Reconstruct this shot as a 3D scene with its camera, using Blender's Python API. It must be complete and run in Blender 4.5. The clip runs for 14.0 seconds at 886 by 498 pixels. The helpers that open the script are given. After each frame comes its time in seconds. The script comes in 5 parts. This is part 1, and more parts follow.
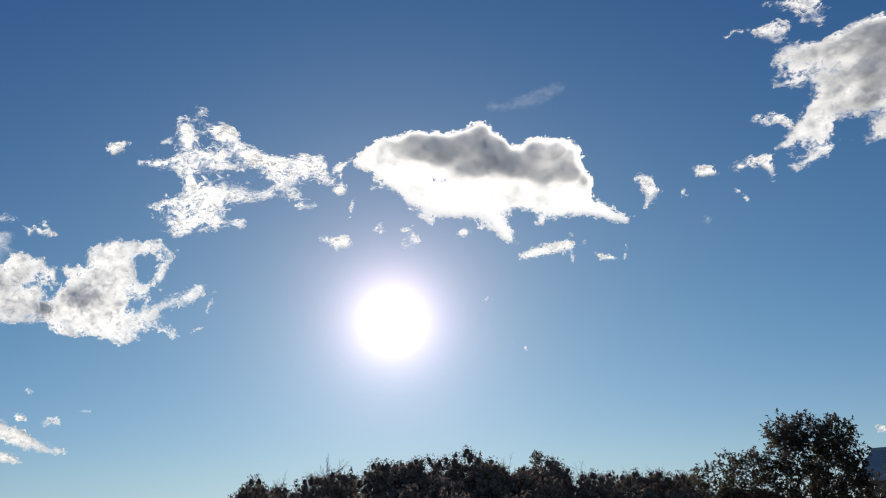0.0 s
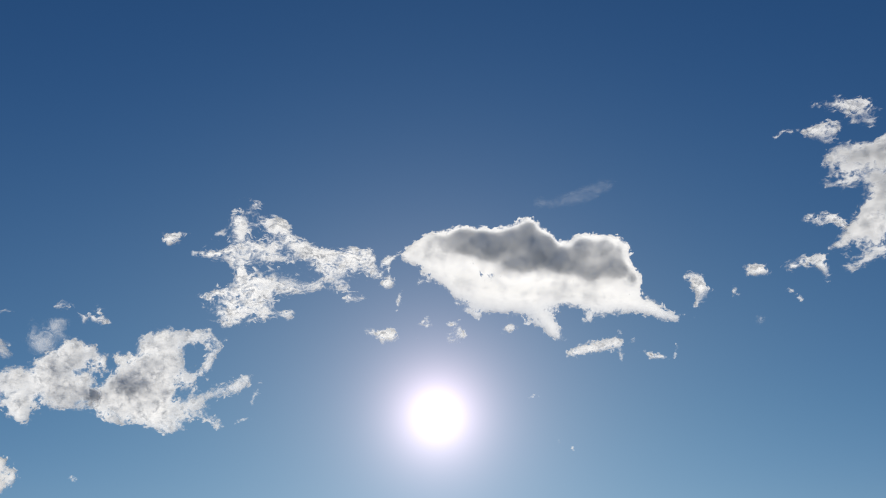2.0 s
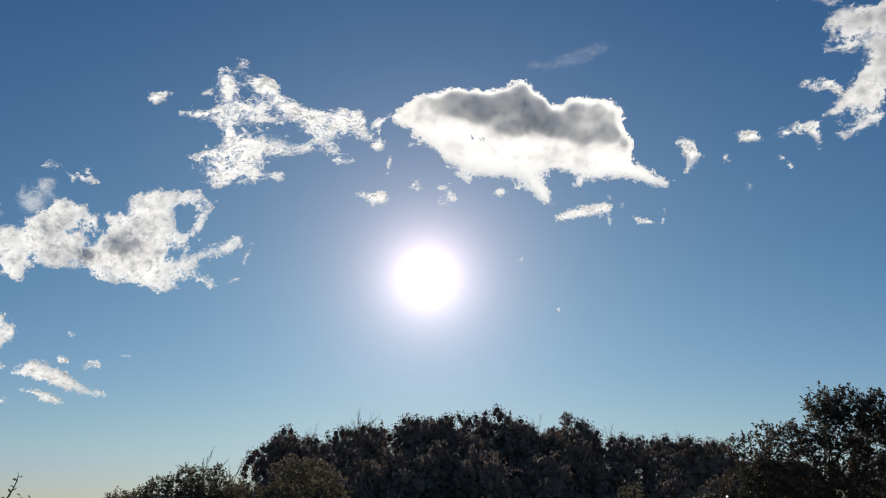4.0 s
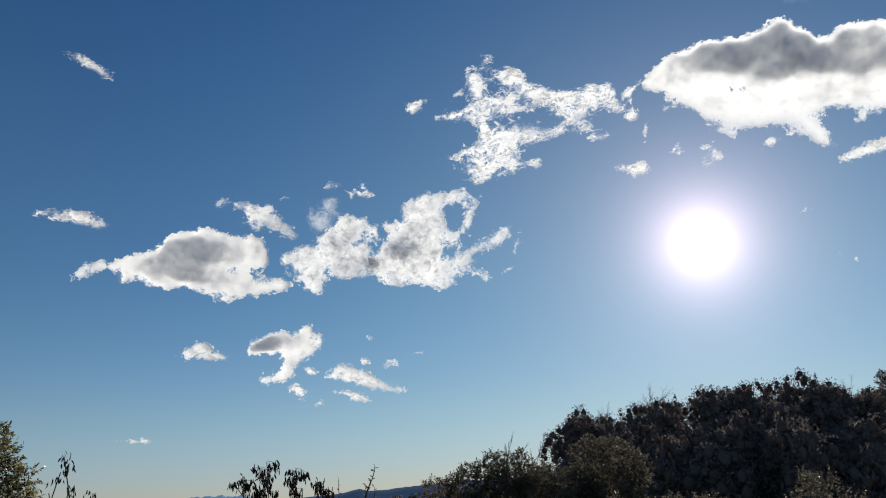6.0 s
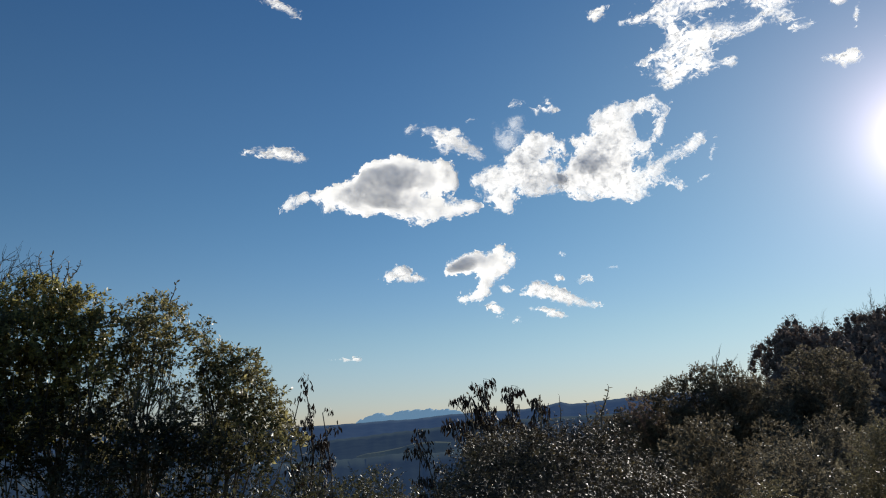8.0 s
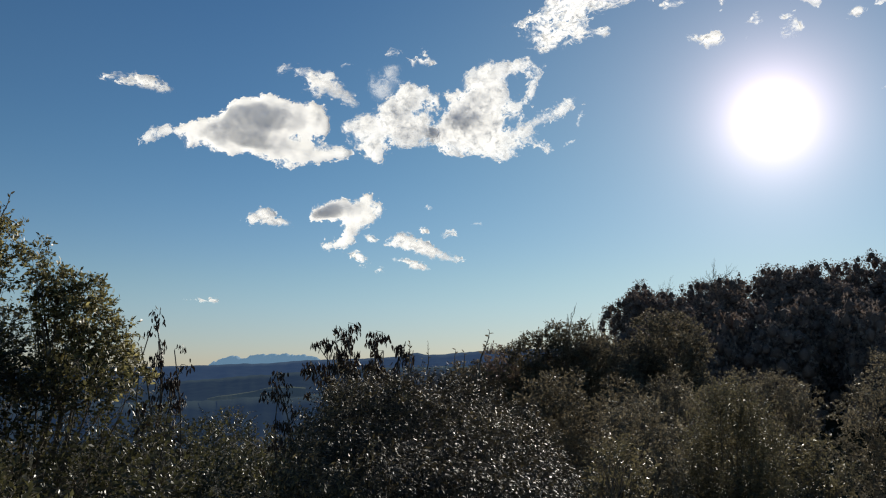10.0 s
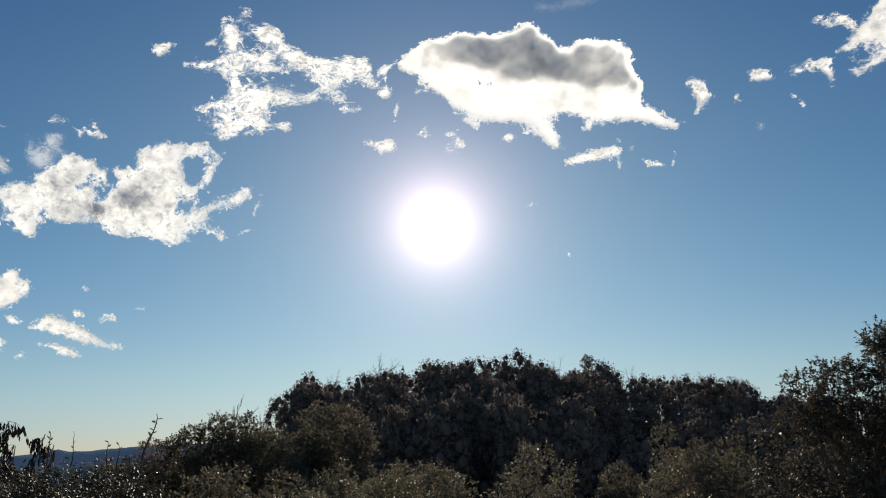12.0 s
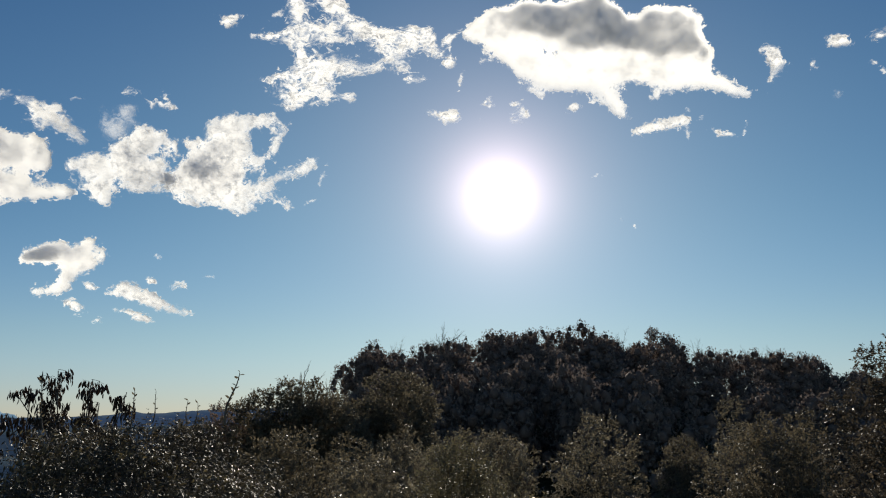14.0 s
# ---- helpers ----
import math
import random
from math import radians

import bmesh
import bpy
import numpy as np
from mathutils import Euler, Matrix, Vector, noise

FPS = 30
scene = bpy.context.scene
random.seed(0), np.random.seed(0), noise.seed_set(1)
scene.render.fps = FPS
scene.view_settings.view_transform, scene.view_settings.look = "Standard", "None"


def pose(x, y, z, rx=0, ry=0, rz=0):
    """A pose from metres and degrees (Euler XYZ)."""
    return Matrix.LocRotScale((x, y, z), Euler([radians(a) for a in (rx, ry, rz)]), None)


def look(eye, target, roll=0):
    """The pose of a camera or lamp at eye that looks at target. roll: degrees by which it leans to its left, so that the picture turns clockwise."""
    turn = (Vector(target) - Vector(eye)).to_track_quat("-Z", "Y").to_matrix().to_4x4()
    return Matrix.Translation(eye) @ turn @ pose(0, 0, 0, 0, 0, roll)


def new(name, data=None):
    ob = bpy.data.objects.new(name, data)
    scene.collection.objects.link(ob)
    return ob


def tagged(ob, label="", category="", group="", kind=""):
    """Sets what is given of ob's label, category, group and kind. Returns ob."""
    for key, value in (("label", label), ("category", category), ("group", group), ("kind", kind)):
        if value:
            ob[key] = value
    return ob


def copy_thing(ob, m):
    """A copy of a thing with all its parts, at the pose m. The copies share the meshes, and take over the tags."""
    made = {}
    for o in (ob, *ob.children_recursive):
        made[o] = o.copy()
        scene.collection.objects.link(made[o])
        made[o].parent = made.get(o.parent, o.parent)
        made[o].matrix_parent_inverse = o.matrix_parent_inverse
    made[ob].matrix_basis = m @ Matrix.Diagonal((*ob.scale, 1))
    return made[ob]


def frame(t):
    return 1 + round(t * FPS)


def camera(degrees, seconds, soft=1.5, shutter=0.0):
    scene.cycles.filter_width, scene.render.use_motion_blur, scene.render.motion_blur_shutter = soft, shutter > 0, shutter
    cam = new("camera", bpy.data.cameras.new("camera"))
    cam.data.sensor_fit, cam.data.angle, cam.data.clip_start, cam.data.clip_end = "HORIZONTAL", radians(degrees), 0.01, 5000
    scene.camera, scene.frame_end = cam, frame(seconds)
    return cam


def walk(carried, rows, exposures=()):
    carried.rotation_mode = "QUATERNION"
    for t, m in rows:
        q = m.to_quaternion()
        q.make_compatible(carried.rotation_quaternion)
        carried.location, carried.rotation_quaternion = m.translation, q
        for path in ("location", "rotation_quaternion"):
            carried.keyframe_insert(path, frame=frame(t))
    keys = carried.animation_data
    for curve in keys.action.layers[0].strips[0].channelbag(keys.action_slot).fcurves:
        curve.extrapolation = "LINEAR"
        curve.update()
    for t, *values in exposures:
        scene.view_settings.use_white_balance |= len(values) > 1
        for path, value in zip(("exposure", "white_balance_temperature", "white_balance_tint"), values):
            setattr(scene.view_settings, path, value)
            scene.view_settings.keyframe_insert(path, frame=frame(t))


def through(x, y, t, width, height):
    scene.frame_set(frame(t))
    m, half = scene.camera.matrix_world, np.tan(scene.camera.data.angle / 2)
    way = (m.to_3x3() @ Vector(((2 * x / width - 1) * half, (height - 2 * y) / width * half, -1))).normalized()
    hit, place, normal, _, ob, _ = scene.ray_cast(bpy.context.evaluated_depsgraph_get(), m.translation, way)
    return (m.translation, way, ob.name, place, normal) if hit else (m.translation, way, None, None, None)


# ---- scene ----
# ---- camera and walk ----
cam = camera(55.0, 14.0, soft=1.1)
PATH = [
    (0, pose(-0.030, -0.130, 1.720, 109.82, 2.76, -2.74)),
    (0.5, pose(-0.110, -0.090, 1.690, 112.87, 2.49, -0.50)),
    (1, pose(-0.120, -0.037, 1.650, 115.72, 2.37, -0.71)),
    (1.5, pose(-0.116, 0.012, 1.616, 116.61, 2.28, -0.35)),
    (2, pose(-0.100, 0.048, 1.617, 116.25, 0.62, -0.23)),
    (2.5, pose(-0.091, 0.076, 1.621, 112.06, -0.43, -1.44)),
    (2.7, pose(-0.089, 0.090, 1.635, 110.55, -0.47, -1.31)),
    (4.8, pose(-0.049, 0.187, 1.847, 106.81, 1.51, 0.19)),
    (5, pose(-0.054, 0.057, 1.802, 106.75, 1.37, 3.51)),
    (5.5, pose(-0.026, -0.029, 1.810, 105.93, 1.41, 7.79)),
    (6, pose(-0.140, -0.078, 1.786, 106.28, 2.60, 18.29)),
    (6.5, pose(-0.278, -0.089, 1.750, 106.92, 2.88, 31.74)),
    (7, pose(-0.272, -0.153, 1.779, 105.53, 2.28, 32.83)),
    (7.5, pose(-0.313, -0.117, 1.837, 104.02, 2.33, 31.84)),
    (7.7, pose(-0.314, -0.131, 1.835, 102.70, 2.45, 31.74)),
    (9.8, pose(-0.536, 0.142, 1.803, 97.62, -0.05, 25.26)),
    (10, pose(-0.578, 0.189, 1.802, 97.71, 0.39, 21.91)),
    (10.5, pose(-0.650, 0.450, 1.798, 97.71, -0.23, 9.35)),
    (11, pose(-0.636, 0.569, 1.792, 98.06, -0.61, -2.70)),
    (11.5, pose(-0.682, 0.672, 1.791, 100.02, -0.88, -3.87)),
    (12, pose(-0.800, 0.691, 1.786, 103.54, 1.28, -0.10)),
    (12.5, pose(-0.902, 0.694, 1.757, 103.63, 0.66, 6.00)),
    (13, pose(-0.929, 0.683, 1.733, 103.43, 0.19, 8.01)),
    (13.5, pose(-0.903, 0.666, 1.735, 101.98, 0.26, 8.18)),
    (14, pose(-0.843, 0.648, 1.745, 101.61, -0.02, 3.97)),
]
walk(cam, PATH, [(0.0, 0.08, 6850, 10), (0.5, -0.19, 6750, 10), (1.0, -0.26, 6650, 10), (1.5, -0.27, 6650, 10), (2.0, -0.25, 6650, 10), (2.5, -0.26, 6700, 10), (2.7, -0.2, 6750, 10),
           (4.8, -0.05, 6900, 9), (5.5, -0.03, 6850, 9), (6.0, -0.06, 6700, 9), (6.5, -0.06, 6600, 9), (7.0, 0.12, 6600, 9), (7.7, 0.2, 6700, 9), (10.0, 0.12, 7000, 8), (11.5, 0.1, 7200, 8), (14.0, 0.07, 7200, 8)])

# ---- sky, sun and light ----
SUN_ELEVATION = 15.2
SUN_DIR = Vector((0.0, math.cos(radians(SUN_ELEVATION)), math.sin(radians(SUN_ELEVATION))))


class Nodes:
    """Short-hand for building node trees."""

    def __init__(self, tree):
        self.tree = tree
        tree.nodes.clear()

    def add(self, kind, inputs=None, operation="", use_clamp=False, interpolation_type="", data_type="", attribute_name=""):
        node = self.tree.nodes.new(kind)
        if operation:
            node.operation = operation
        if use_clamp:
            node.use_clamp = True
        if interpolation_type:
            node.interpolation_type = interpolation_type
        if data_type:
            node.data_type = data_type
        if attribute_name:
            node.attribute_name = attribute_name
        for key, value in (inputs or {}).items():
            socket = node.inputs[key]
            if isinstance(value, bpy.types.NodeSocket):
                self.tree.links.new(value, socket)
            else:
                socket.default_value = value
        return node

    def math(self, op, a, b=0.0, clamp=False):
        return self.add("ShaderNodeMath", {0: a, 1: b}, op, clamp).outputs[0]

    def ramp(self, value, lo, hi, out_lo=0.0, out_hi=1.0, smooth=True):
        return self.add("ShaderNodeMapRange", {"Value": value, "From Min": lo, "From Max": hi, "To Min": out_lo, "To Max": out_hi},
                        interpolation_type="SMOOTHSTEP" if smooth else "LINEAR").outputs[0]

    def noise(self, vector, scale, detail=4.0, rough=0.55, distortion=0.0):
        return self.add("ShaderNodeTexNoise", {"Vector": vector, "Scale": scale, "Detail": detail, "Roughness": rough, "Distortion": distortion})

    def mix(self, factor, a, b):
        node = self.add("ShaderNodeMix", {"Factor": factor}, data_type="RGBA")
        for key, value in (("A_Color", a), ("B_Color", b)):
            socket = next(s for s in node.inputs if s.identifier == key)
            if isinstance(value, bpy.types.NodeSocket):
                self.tree.links.new(value, socket)
            else:
                socket.default_value = value
        return next(s for s in node.outputs if s.identifier == "Result_Color")


def make_world():
    world = bpy.data.worlds.new("clear_sky")
    scene.world = world
    world.use_nodes = True
    n = Nodes(world.node_tree)
    sky = n.add("ShaderNodeTexSky")
    sky.sky_type, sky.sun_disc = "NISHITA", False
    sky.sun_elevation, sky.sun_rotation = radians(SUN_ELEVATION), 0.0
    sky.altitude, sky.air_density, sky.dust_density, sky.ozone_density = 300.0, 1.0, 0.0, 3.0
    way = n.add("ShaderNodeTexCoord").outputs["Generated"]
    height = n.add("ShaderNodeSeparateXYZ", {0: way}).outputs["Z"]
    tint = n.mix(n.ramp(height, 0.0, 0.11), (0.80, 0.80, 1.12, 1), (0.985, 0.93, 0.985, 1))
    tint = n.mix(n.ramp(height, 0.09, 0.27), tint, (1.02, 1.0, 0.96, 1))
    deep = n.add("ShaderNodeHueSaturation", {"Saturation": 1.10, "Value": 1.08, "Color": sky.outputs[0]}).outputs[0]
    dot = n.add("ShaderNodeVectorMath", {0: way, 1: SUN_DIR}, operation="DOT_PRODUCT").outputs["Value"]
    angle = n.math("MULTIPLY", n.math("ARCCOSINE", n.math("MINIMUM", dot, 1.0)), 180.0 / math.pi)
    # clear air is deepest blue well away from the sun and pales again opposite it
    away = n.math("MULTIPLY", n.ramp(angle, 5.0, 38.0), n.ramp(angle, 125.0, 65.0))
    away = n.math("MULTIPLY", away, n.ramp(height, 0.02, 0.3, 0.45, 1.0))
    tint = n.add("ShaderNodeVectorMath", {0: tint, 1: n.mix(away, (1.03, 1.03, 1.02, 1), (0.67, 0.795, 0.95, 1))}, operation="MULTIPLY").outputs[0]
    tint = n.add("ShaderNodeVectorMath", {0: tint, 1: n.mix(n.ramp(height, 0.32, 0.64), (1, 1.02, 1, 1), (0.685, 0.90, 1.01, 1))}, operation="MULTIPLY").outputs[0]
    clear = n.add("ShaderNodeVectorMath", {0: deep, 1: tint}, operation="MULTIPLY").outputs[0]
    base = n.add("ShaderNodeBackground", {"Color": clear, "Strength": 0.07})
    # the sun's dazzling disc and the bright aureole of forward-scattered light round it
    near = n.math("MULTIPLY", n.math("EXPONENT", n.math("MULTIPLY", angle, -1 / 1.6)), 2.0)
    wide = n.math("MULTIPLY", n.math("EXPONENT", n.math("MULTIPLY", angle, -1 / 5.7)), 0.52)
    glow1 = n.add("ShaderNodeBackground", {"Color": (1.05, 0.80, 0.93, 1), "Strength": near})
    glow2 = n.add("ShaderNodeBackground", {"Color": (1.0, 0.80, 0.77, 1), "Strength": wide})
    s = n.add("ShaderNodeAddShader", {0: base.outputs[0], 1: glow1.outputs[0]})
    s = n.add("ShaderNodeAddShader", {0: s.outputs[0], 1: glow2.outputs[0]})
    n.add("ShaderNodeOutputWorld", {"Surface": s.outputs[0]})


make_world()
sun_data = bpy.data.lights.new("sun", "SUN")
sun_data.energy, sun_data.angle, sun_data.color = 5.0, radians(0.53), (1.0, 0.965, 0.91)
new("sun", sun_data).matrix_world = look((SUN_DIR * 100)[:], (0, 0, 0))


# ---- materials ----
def material(name):
    m = bpy.data.materials.new(name)
    m.use_nodes = True
    return m, Nodes(m.node_tree)


def cloud_material(name, ragged, torn, mottle, dense, curl, soft, feather, strands, stretch=(1, 1, 1), grey=0.0):
    """Water vapour. Thin parts pass the light on forwards and let the sky through; thick parts throw it back, in a
    blue-grey that paints their shade.
    """
    m, n = material(name)
    coord = n.add("ShaderNodeTexCoord").outputs["Object"]
    edge = n.add("ShaderNodeAttribute", attribute_name="edge").outputs["Fac"]
    thick = n.add("ShaderNodeAttribute", attribute_name="thickness_and_shade").outputs["Fac"]
    swirl = n.noise(coord, 1 / 46.0, 2.0, 0.5).outputs["Color"]
    push = n.add("ShaderNodeVectorMath", {0: n.add("ShaderNodeVectorMath", {0: swirl, 1: (0.5, 0.5, 0.5)}, operation="SUBTRACT").outputs[0], 1: (curl, curl, curl)}, operation="MULTIPLY").outputs[0]
    bent = n.add("ShaderNodeVectorMath", {0: coord, 1: push}, operation="ADD").outputs[0]
    bent = n.add("ShaderNodeMapping", {"Vector": bent, "Rotation": (0, 0, 0.25), "Scale": stretch}).outputs[0]
    coarse = n.noise(bent, 1 / 34.0, 5.0, 0.56).outputs["Fac"]
    fine = n.noise(bent, 1 / 12.0, 3.0, 0.55).outputs["Fac"]
    wave = n.math("ADD", n.math("MULTIPLY", n.math("SUBTRACT", coarse, 0.5), 4.6), n.math("MULTIPLY", n.math("SUBTRACT", fine, 0.5), 2.4))
    shape = n.math("ADD", edge, n.math("MULTIPLY", wave, ragged))
    # crisp here, feathered there
    drift = n.noise(coord, 1 / 95.0, 2.0, 0.5).outputs["Fac"]
    fade = n.ramp(drift, 0.42, 0.66, soft, feather)
    cover = n.ramp(n.math("DIVIDE", n.math("ADD", shape, 0.03), fade), 0.0, 1.0)
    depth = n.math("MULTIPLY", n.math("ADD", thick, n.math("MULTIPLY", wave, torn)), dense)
    string = n.noise(bent, 1 / 26.0, 4.0, 0.55).outputs["Fac"]
    string = n.math("SUBTRACT", 1.0, n.math("MULTIPLY", n.math("ABSOLUTE", n.math("SUBTRACT", string, 0.5)), 7.0), True)
    depth = n.math("MULTIPLY", depth, n.math("ADD", n.math("MULTIPLY", string, 1.5 * strands), 1.0 - strands))
    veil = n.math("SUBTRACT", 1.0, n.math("EXPONENT", n.math("MULTIPLY", n.math("MAXIMUM", depth, 0.02), -2.2)))
    white = n.add("ShaderNodeBsdfTranslucent", {"Color": (0.70, 0.70, 0.70, 1)})
    body = n.add("ShaderNodeBsdfDiffuse", {"Color": (0.62, 0.74, 1.0, 1)})
    smooth = n.noise(bent, 1 / 75.0, 3.0, 0.5).outputs["Fac"]
    # puff density and noise set how much grey shade is painted in
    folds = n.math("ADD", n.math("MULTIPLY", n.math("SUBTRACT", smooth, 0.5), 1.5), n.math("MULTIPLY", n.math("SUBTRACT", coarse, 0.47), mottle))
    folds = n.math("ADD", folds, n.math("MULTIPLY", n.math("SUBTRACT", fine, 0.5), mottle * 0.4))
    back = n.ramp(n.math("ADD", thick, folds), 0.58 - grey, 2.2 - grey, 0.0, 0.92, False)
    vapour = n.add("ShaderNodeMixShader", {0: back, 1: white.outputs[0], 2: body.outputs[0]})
    clear = n.add("ShaderNodeBsdfTransparent")
    out = n.add("ShaderNodeMixShader", {0: n.math("MULTIPLY", cover, veil), 1: clear.outputs[0], 2: vapour.outputs[0]})
    n.add("ShaderNodeOutputMaterial", {"Surface": out.outputs[0]})
    return m


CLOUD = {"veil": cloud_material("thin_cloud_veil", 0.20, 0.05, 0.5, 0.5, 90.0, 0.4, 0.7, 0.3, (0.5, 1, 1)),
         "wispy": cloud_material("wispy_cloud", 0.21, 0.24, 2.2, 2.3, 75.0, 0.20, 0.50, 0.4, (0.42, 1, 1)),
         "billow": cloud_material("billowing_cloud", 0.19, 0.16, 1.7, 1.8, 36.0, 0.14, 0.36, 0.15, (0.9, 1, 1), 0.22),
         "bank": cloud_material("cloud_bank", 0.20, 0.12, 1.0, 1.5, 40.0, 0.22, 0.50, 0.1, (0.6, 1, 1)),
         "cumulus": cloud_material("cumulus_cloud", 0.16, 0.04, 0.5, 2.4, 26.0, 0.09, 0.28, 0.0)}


def leaf_material(name, dark, light, gloss=0.32, through=0.3, shine=0.5, rare=1.0):
    m, n = material(name)
    pick = n.add("ShaderNodeNewGeometry").outputs["Random Per Island"]
    coord = n.add("ShaderNodeTexCoord").outputs["Object"]
    patch = n.noise(coord, 0.9, 3.0).outputs["Fac"]
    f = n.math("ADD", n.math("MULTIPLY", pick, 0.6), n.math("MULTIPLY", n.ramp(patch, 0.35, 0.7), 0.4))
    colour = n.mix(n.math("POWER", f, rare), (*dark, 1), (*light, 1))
    bsdf = n.add("ShaderNodeBsdfPrincipled", {"Base Color": colour, "Roughness": n.ramp(n.math("FRACT", n.math("MULTIPLY", pick, 7.3)), 0.0, 1.0, gloss * 0.9, min(gloss * 1.4, 0.95), False), "Specular IOR Level": shine})
    glow = n.add("ShaderNodeBsdfTranslucent", {"Color": colour})
    out = n.add("ShaderNodeMixShader", {0: through, 1: bsdf.outputs[0], 2: glow.outputs[0]})
    n.add("ShaderNodeOutputMaterial", {"Surface": out.outputs[0]})
    return m


LEAF_OAK = leaf_material("holm_oak_leaf", (0.063, 0.054, 0.037), (0.225, 0.182, 0.117), 0.55, 0.44, 0.5)
LEAF_GREY = leaf_material("grey_green_leaf", (0.084, 0.074, 0.053), (0.258, 0.215, 0.144), 0.55, 0.44, 0.5)
# its few pale tan leaves are sun glints put into the colour
LEAF_GLOSSY = leaf_material("glossy_leaf_painted_glint", (0.018, 0.015, 0.009), (0.40, 0.305, 0.145), 0.55, 0.28, 0.48, 3.2)
LEAF_YELLOW = leaf_material("yellow_green_leaf", (0.080, 0.071, 0.040), (0.215, 0.180, 0.098), 0.48, 0.42, 0.5)
LEAF_BROWN = leaf_material("brownish_oak_leaf", (0.044, 0.036, 0.026), (0.180, 0.142, 0.098), 0.52, 0.32, 0.55)
# oak leaf with sunlight painted into its very pale yellow tone
LEAF_PAINTED_SUN = leaf_material("painted_sunlit_oak_leaf", (0.070, 0.063, 0.022), (0.60, 0.515, 0.165), 0.40, 0.55, 0.75, 1.7)
LEAF_THICKET = leaf_material("small_dark_green_leaf", (0.024, 0.025, 0.012), (0.14, 0.128, 0.055), 0.40, 0.45, 0.6, 1.8)
# pale leaves among dark ones paint bright specks of sun on the near oaks
LEAF_NEAR = leaf_material("painted_glint_oak_leaf", (0.050, 0.046, 0.022), (0.55, 0.475, 0.195), 0.45, 0.5, 0.65, 1.8)
LEAF_DRY = leaf_material("withered_leaf", (0.022, 0.014, 0.010), (0.06, 0.035, 0.022), 0.6, 0.12)
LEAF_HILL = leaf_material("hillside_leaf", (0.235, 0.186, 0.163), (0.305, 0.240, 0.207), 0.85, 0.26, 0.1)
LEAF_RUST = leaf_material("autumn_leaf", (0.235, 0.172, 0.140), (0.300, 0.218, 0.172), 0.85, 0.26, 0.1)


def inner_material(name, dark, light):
    """The close-packed leaves and twigs inside a crown, their shade put into a darker colour."""
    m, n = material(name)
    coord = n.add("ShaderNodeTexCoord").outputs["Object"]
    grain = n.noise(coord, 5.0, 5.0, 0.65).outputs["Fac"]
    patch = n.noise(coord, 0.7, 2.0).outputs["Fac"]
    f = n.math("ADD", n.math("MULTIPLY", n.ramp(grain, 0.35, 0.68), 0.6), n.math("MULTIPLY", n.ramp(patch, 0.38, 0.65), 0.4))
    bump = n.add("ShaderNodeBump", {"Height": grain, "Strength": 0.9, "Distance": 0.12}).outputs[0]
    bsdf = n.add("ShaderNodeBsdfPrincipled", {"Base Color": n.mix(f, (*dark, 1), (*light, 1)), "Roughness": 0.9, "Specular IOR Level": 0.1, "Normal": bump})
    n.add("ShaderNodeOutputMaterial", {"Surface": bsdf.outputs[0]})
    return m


# darker than the hill leaves, to paint the shade within the crowns
INNER_HILL_SHADE = inner_material("hillside_shaded_inner_leaves", (0.132, 0.096, 0.084), (0.200, 0.147, 0.126))


def bark_material(name, dark, light):
    m, n = material(name)
    coord = n.add("ShaderNodeTexCoord").outputs["Object"]
    stretch = n.add("ShaderNodeMapping", {"Vector": coord, "Scale": (1.0, 1.0, 0.25)}).outputs[0]
    grain = n.noise(stretch, 30.0, 6.0, 0.65).outputs["Fac"]
    colour = n.mix(n.ramp(grain, 0.35, 0.65), (*dark, 1), (*light, 1))
    bump = n.add("ShaderNodeBump", {"Height": grain, "Strength": 0.6, "Distance": 0.01}).outputs[0]
    bsdf = n.add("ShaderNodeBsdfPrincipled", {"Base Color": colour, "Roughness": 0.85, "Normal": bump})
    n.add("ShaderNodeOutputMaterial", {"Surface": bsdf.outputs[0]})
    return m


BARK = bark_material("grey_brown_bark", (0.05, 0.04, 0.03), (0.16, 0.135, 0.11))
TWIG = bark_material("pale_dry_twig", (0.12, 0.10, 0.08), (0.26, 0.23, 0.19))


def ground_material():
    m, n = material("woodland_floor")
    place = n.add("ShaderNodeNewGeometry").outputs["Position"]
    fine = n.noise(place, 1.6, 8.0, 0.65).outputs["Fac"]
    patch = n.noise(place, 0.012, 5.0, 0.6).outputs["Fac"]
    soil = n.mix(n.ramp(fine, 0.35, 0.7), (0.030, 0.029, 0.016, 1), (0.070, 0.062, 0.036, 1))
    colour = n.mix(n.ramp(patch, 0.58, 0.64), soil, (0.05, 0.06, 0.025, 1))
    bump = n.add("ShaderNodeBump", {"Height": fine, "Strength": 0.8, "Distance": 0.15}).outputs[0]
    bsdf = n.add("ShaderNodeBsdfPrincipled", {"Base Color": colour, "Roughness": 0.95, "Specular IOR Level": 0.05, "Normal": bump})
    n.add("ShaderNodeOutputMaterial", {"Surface": bsdf.outputs[0]})
    return m


def haze_glow_material(name, colour, light, texture):
    """Far land; its veil of lit air is put in as a faint glow of the surface."""
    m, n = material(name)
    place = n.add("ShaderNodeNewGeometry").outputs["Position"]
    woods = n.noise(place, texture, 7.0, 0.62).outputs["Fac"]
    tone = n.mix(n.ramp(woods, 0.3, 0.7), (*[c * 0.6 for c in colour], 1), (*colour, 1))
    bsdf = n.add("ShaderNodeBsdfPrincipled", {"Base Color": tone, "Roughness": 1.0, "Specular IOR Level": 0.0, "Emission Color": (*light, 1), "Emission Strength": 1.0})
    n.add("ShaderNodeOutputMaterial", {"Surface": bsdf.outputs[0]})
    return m


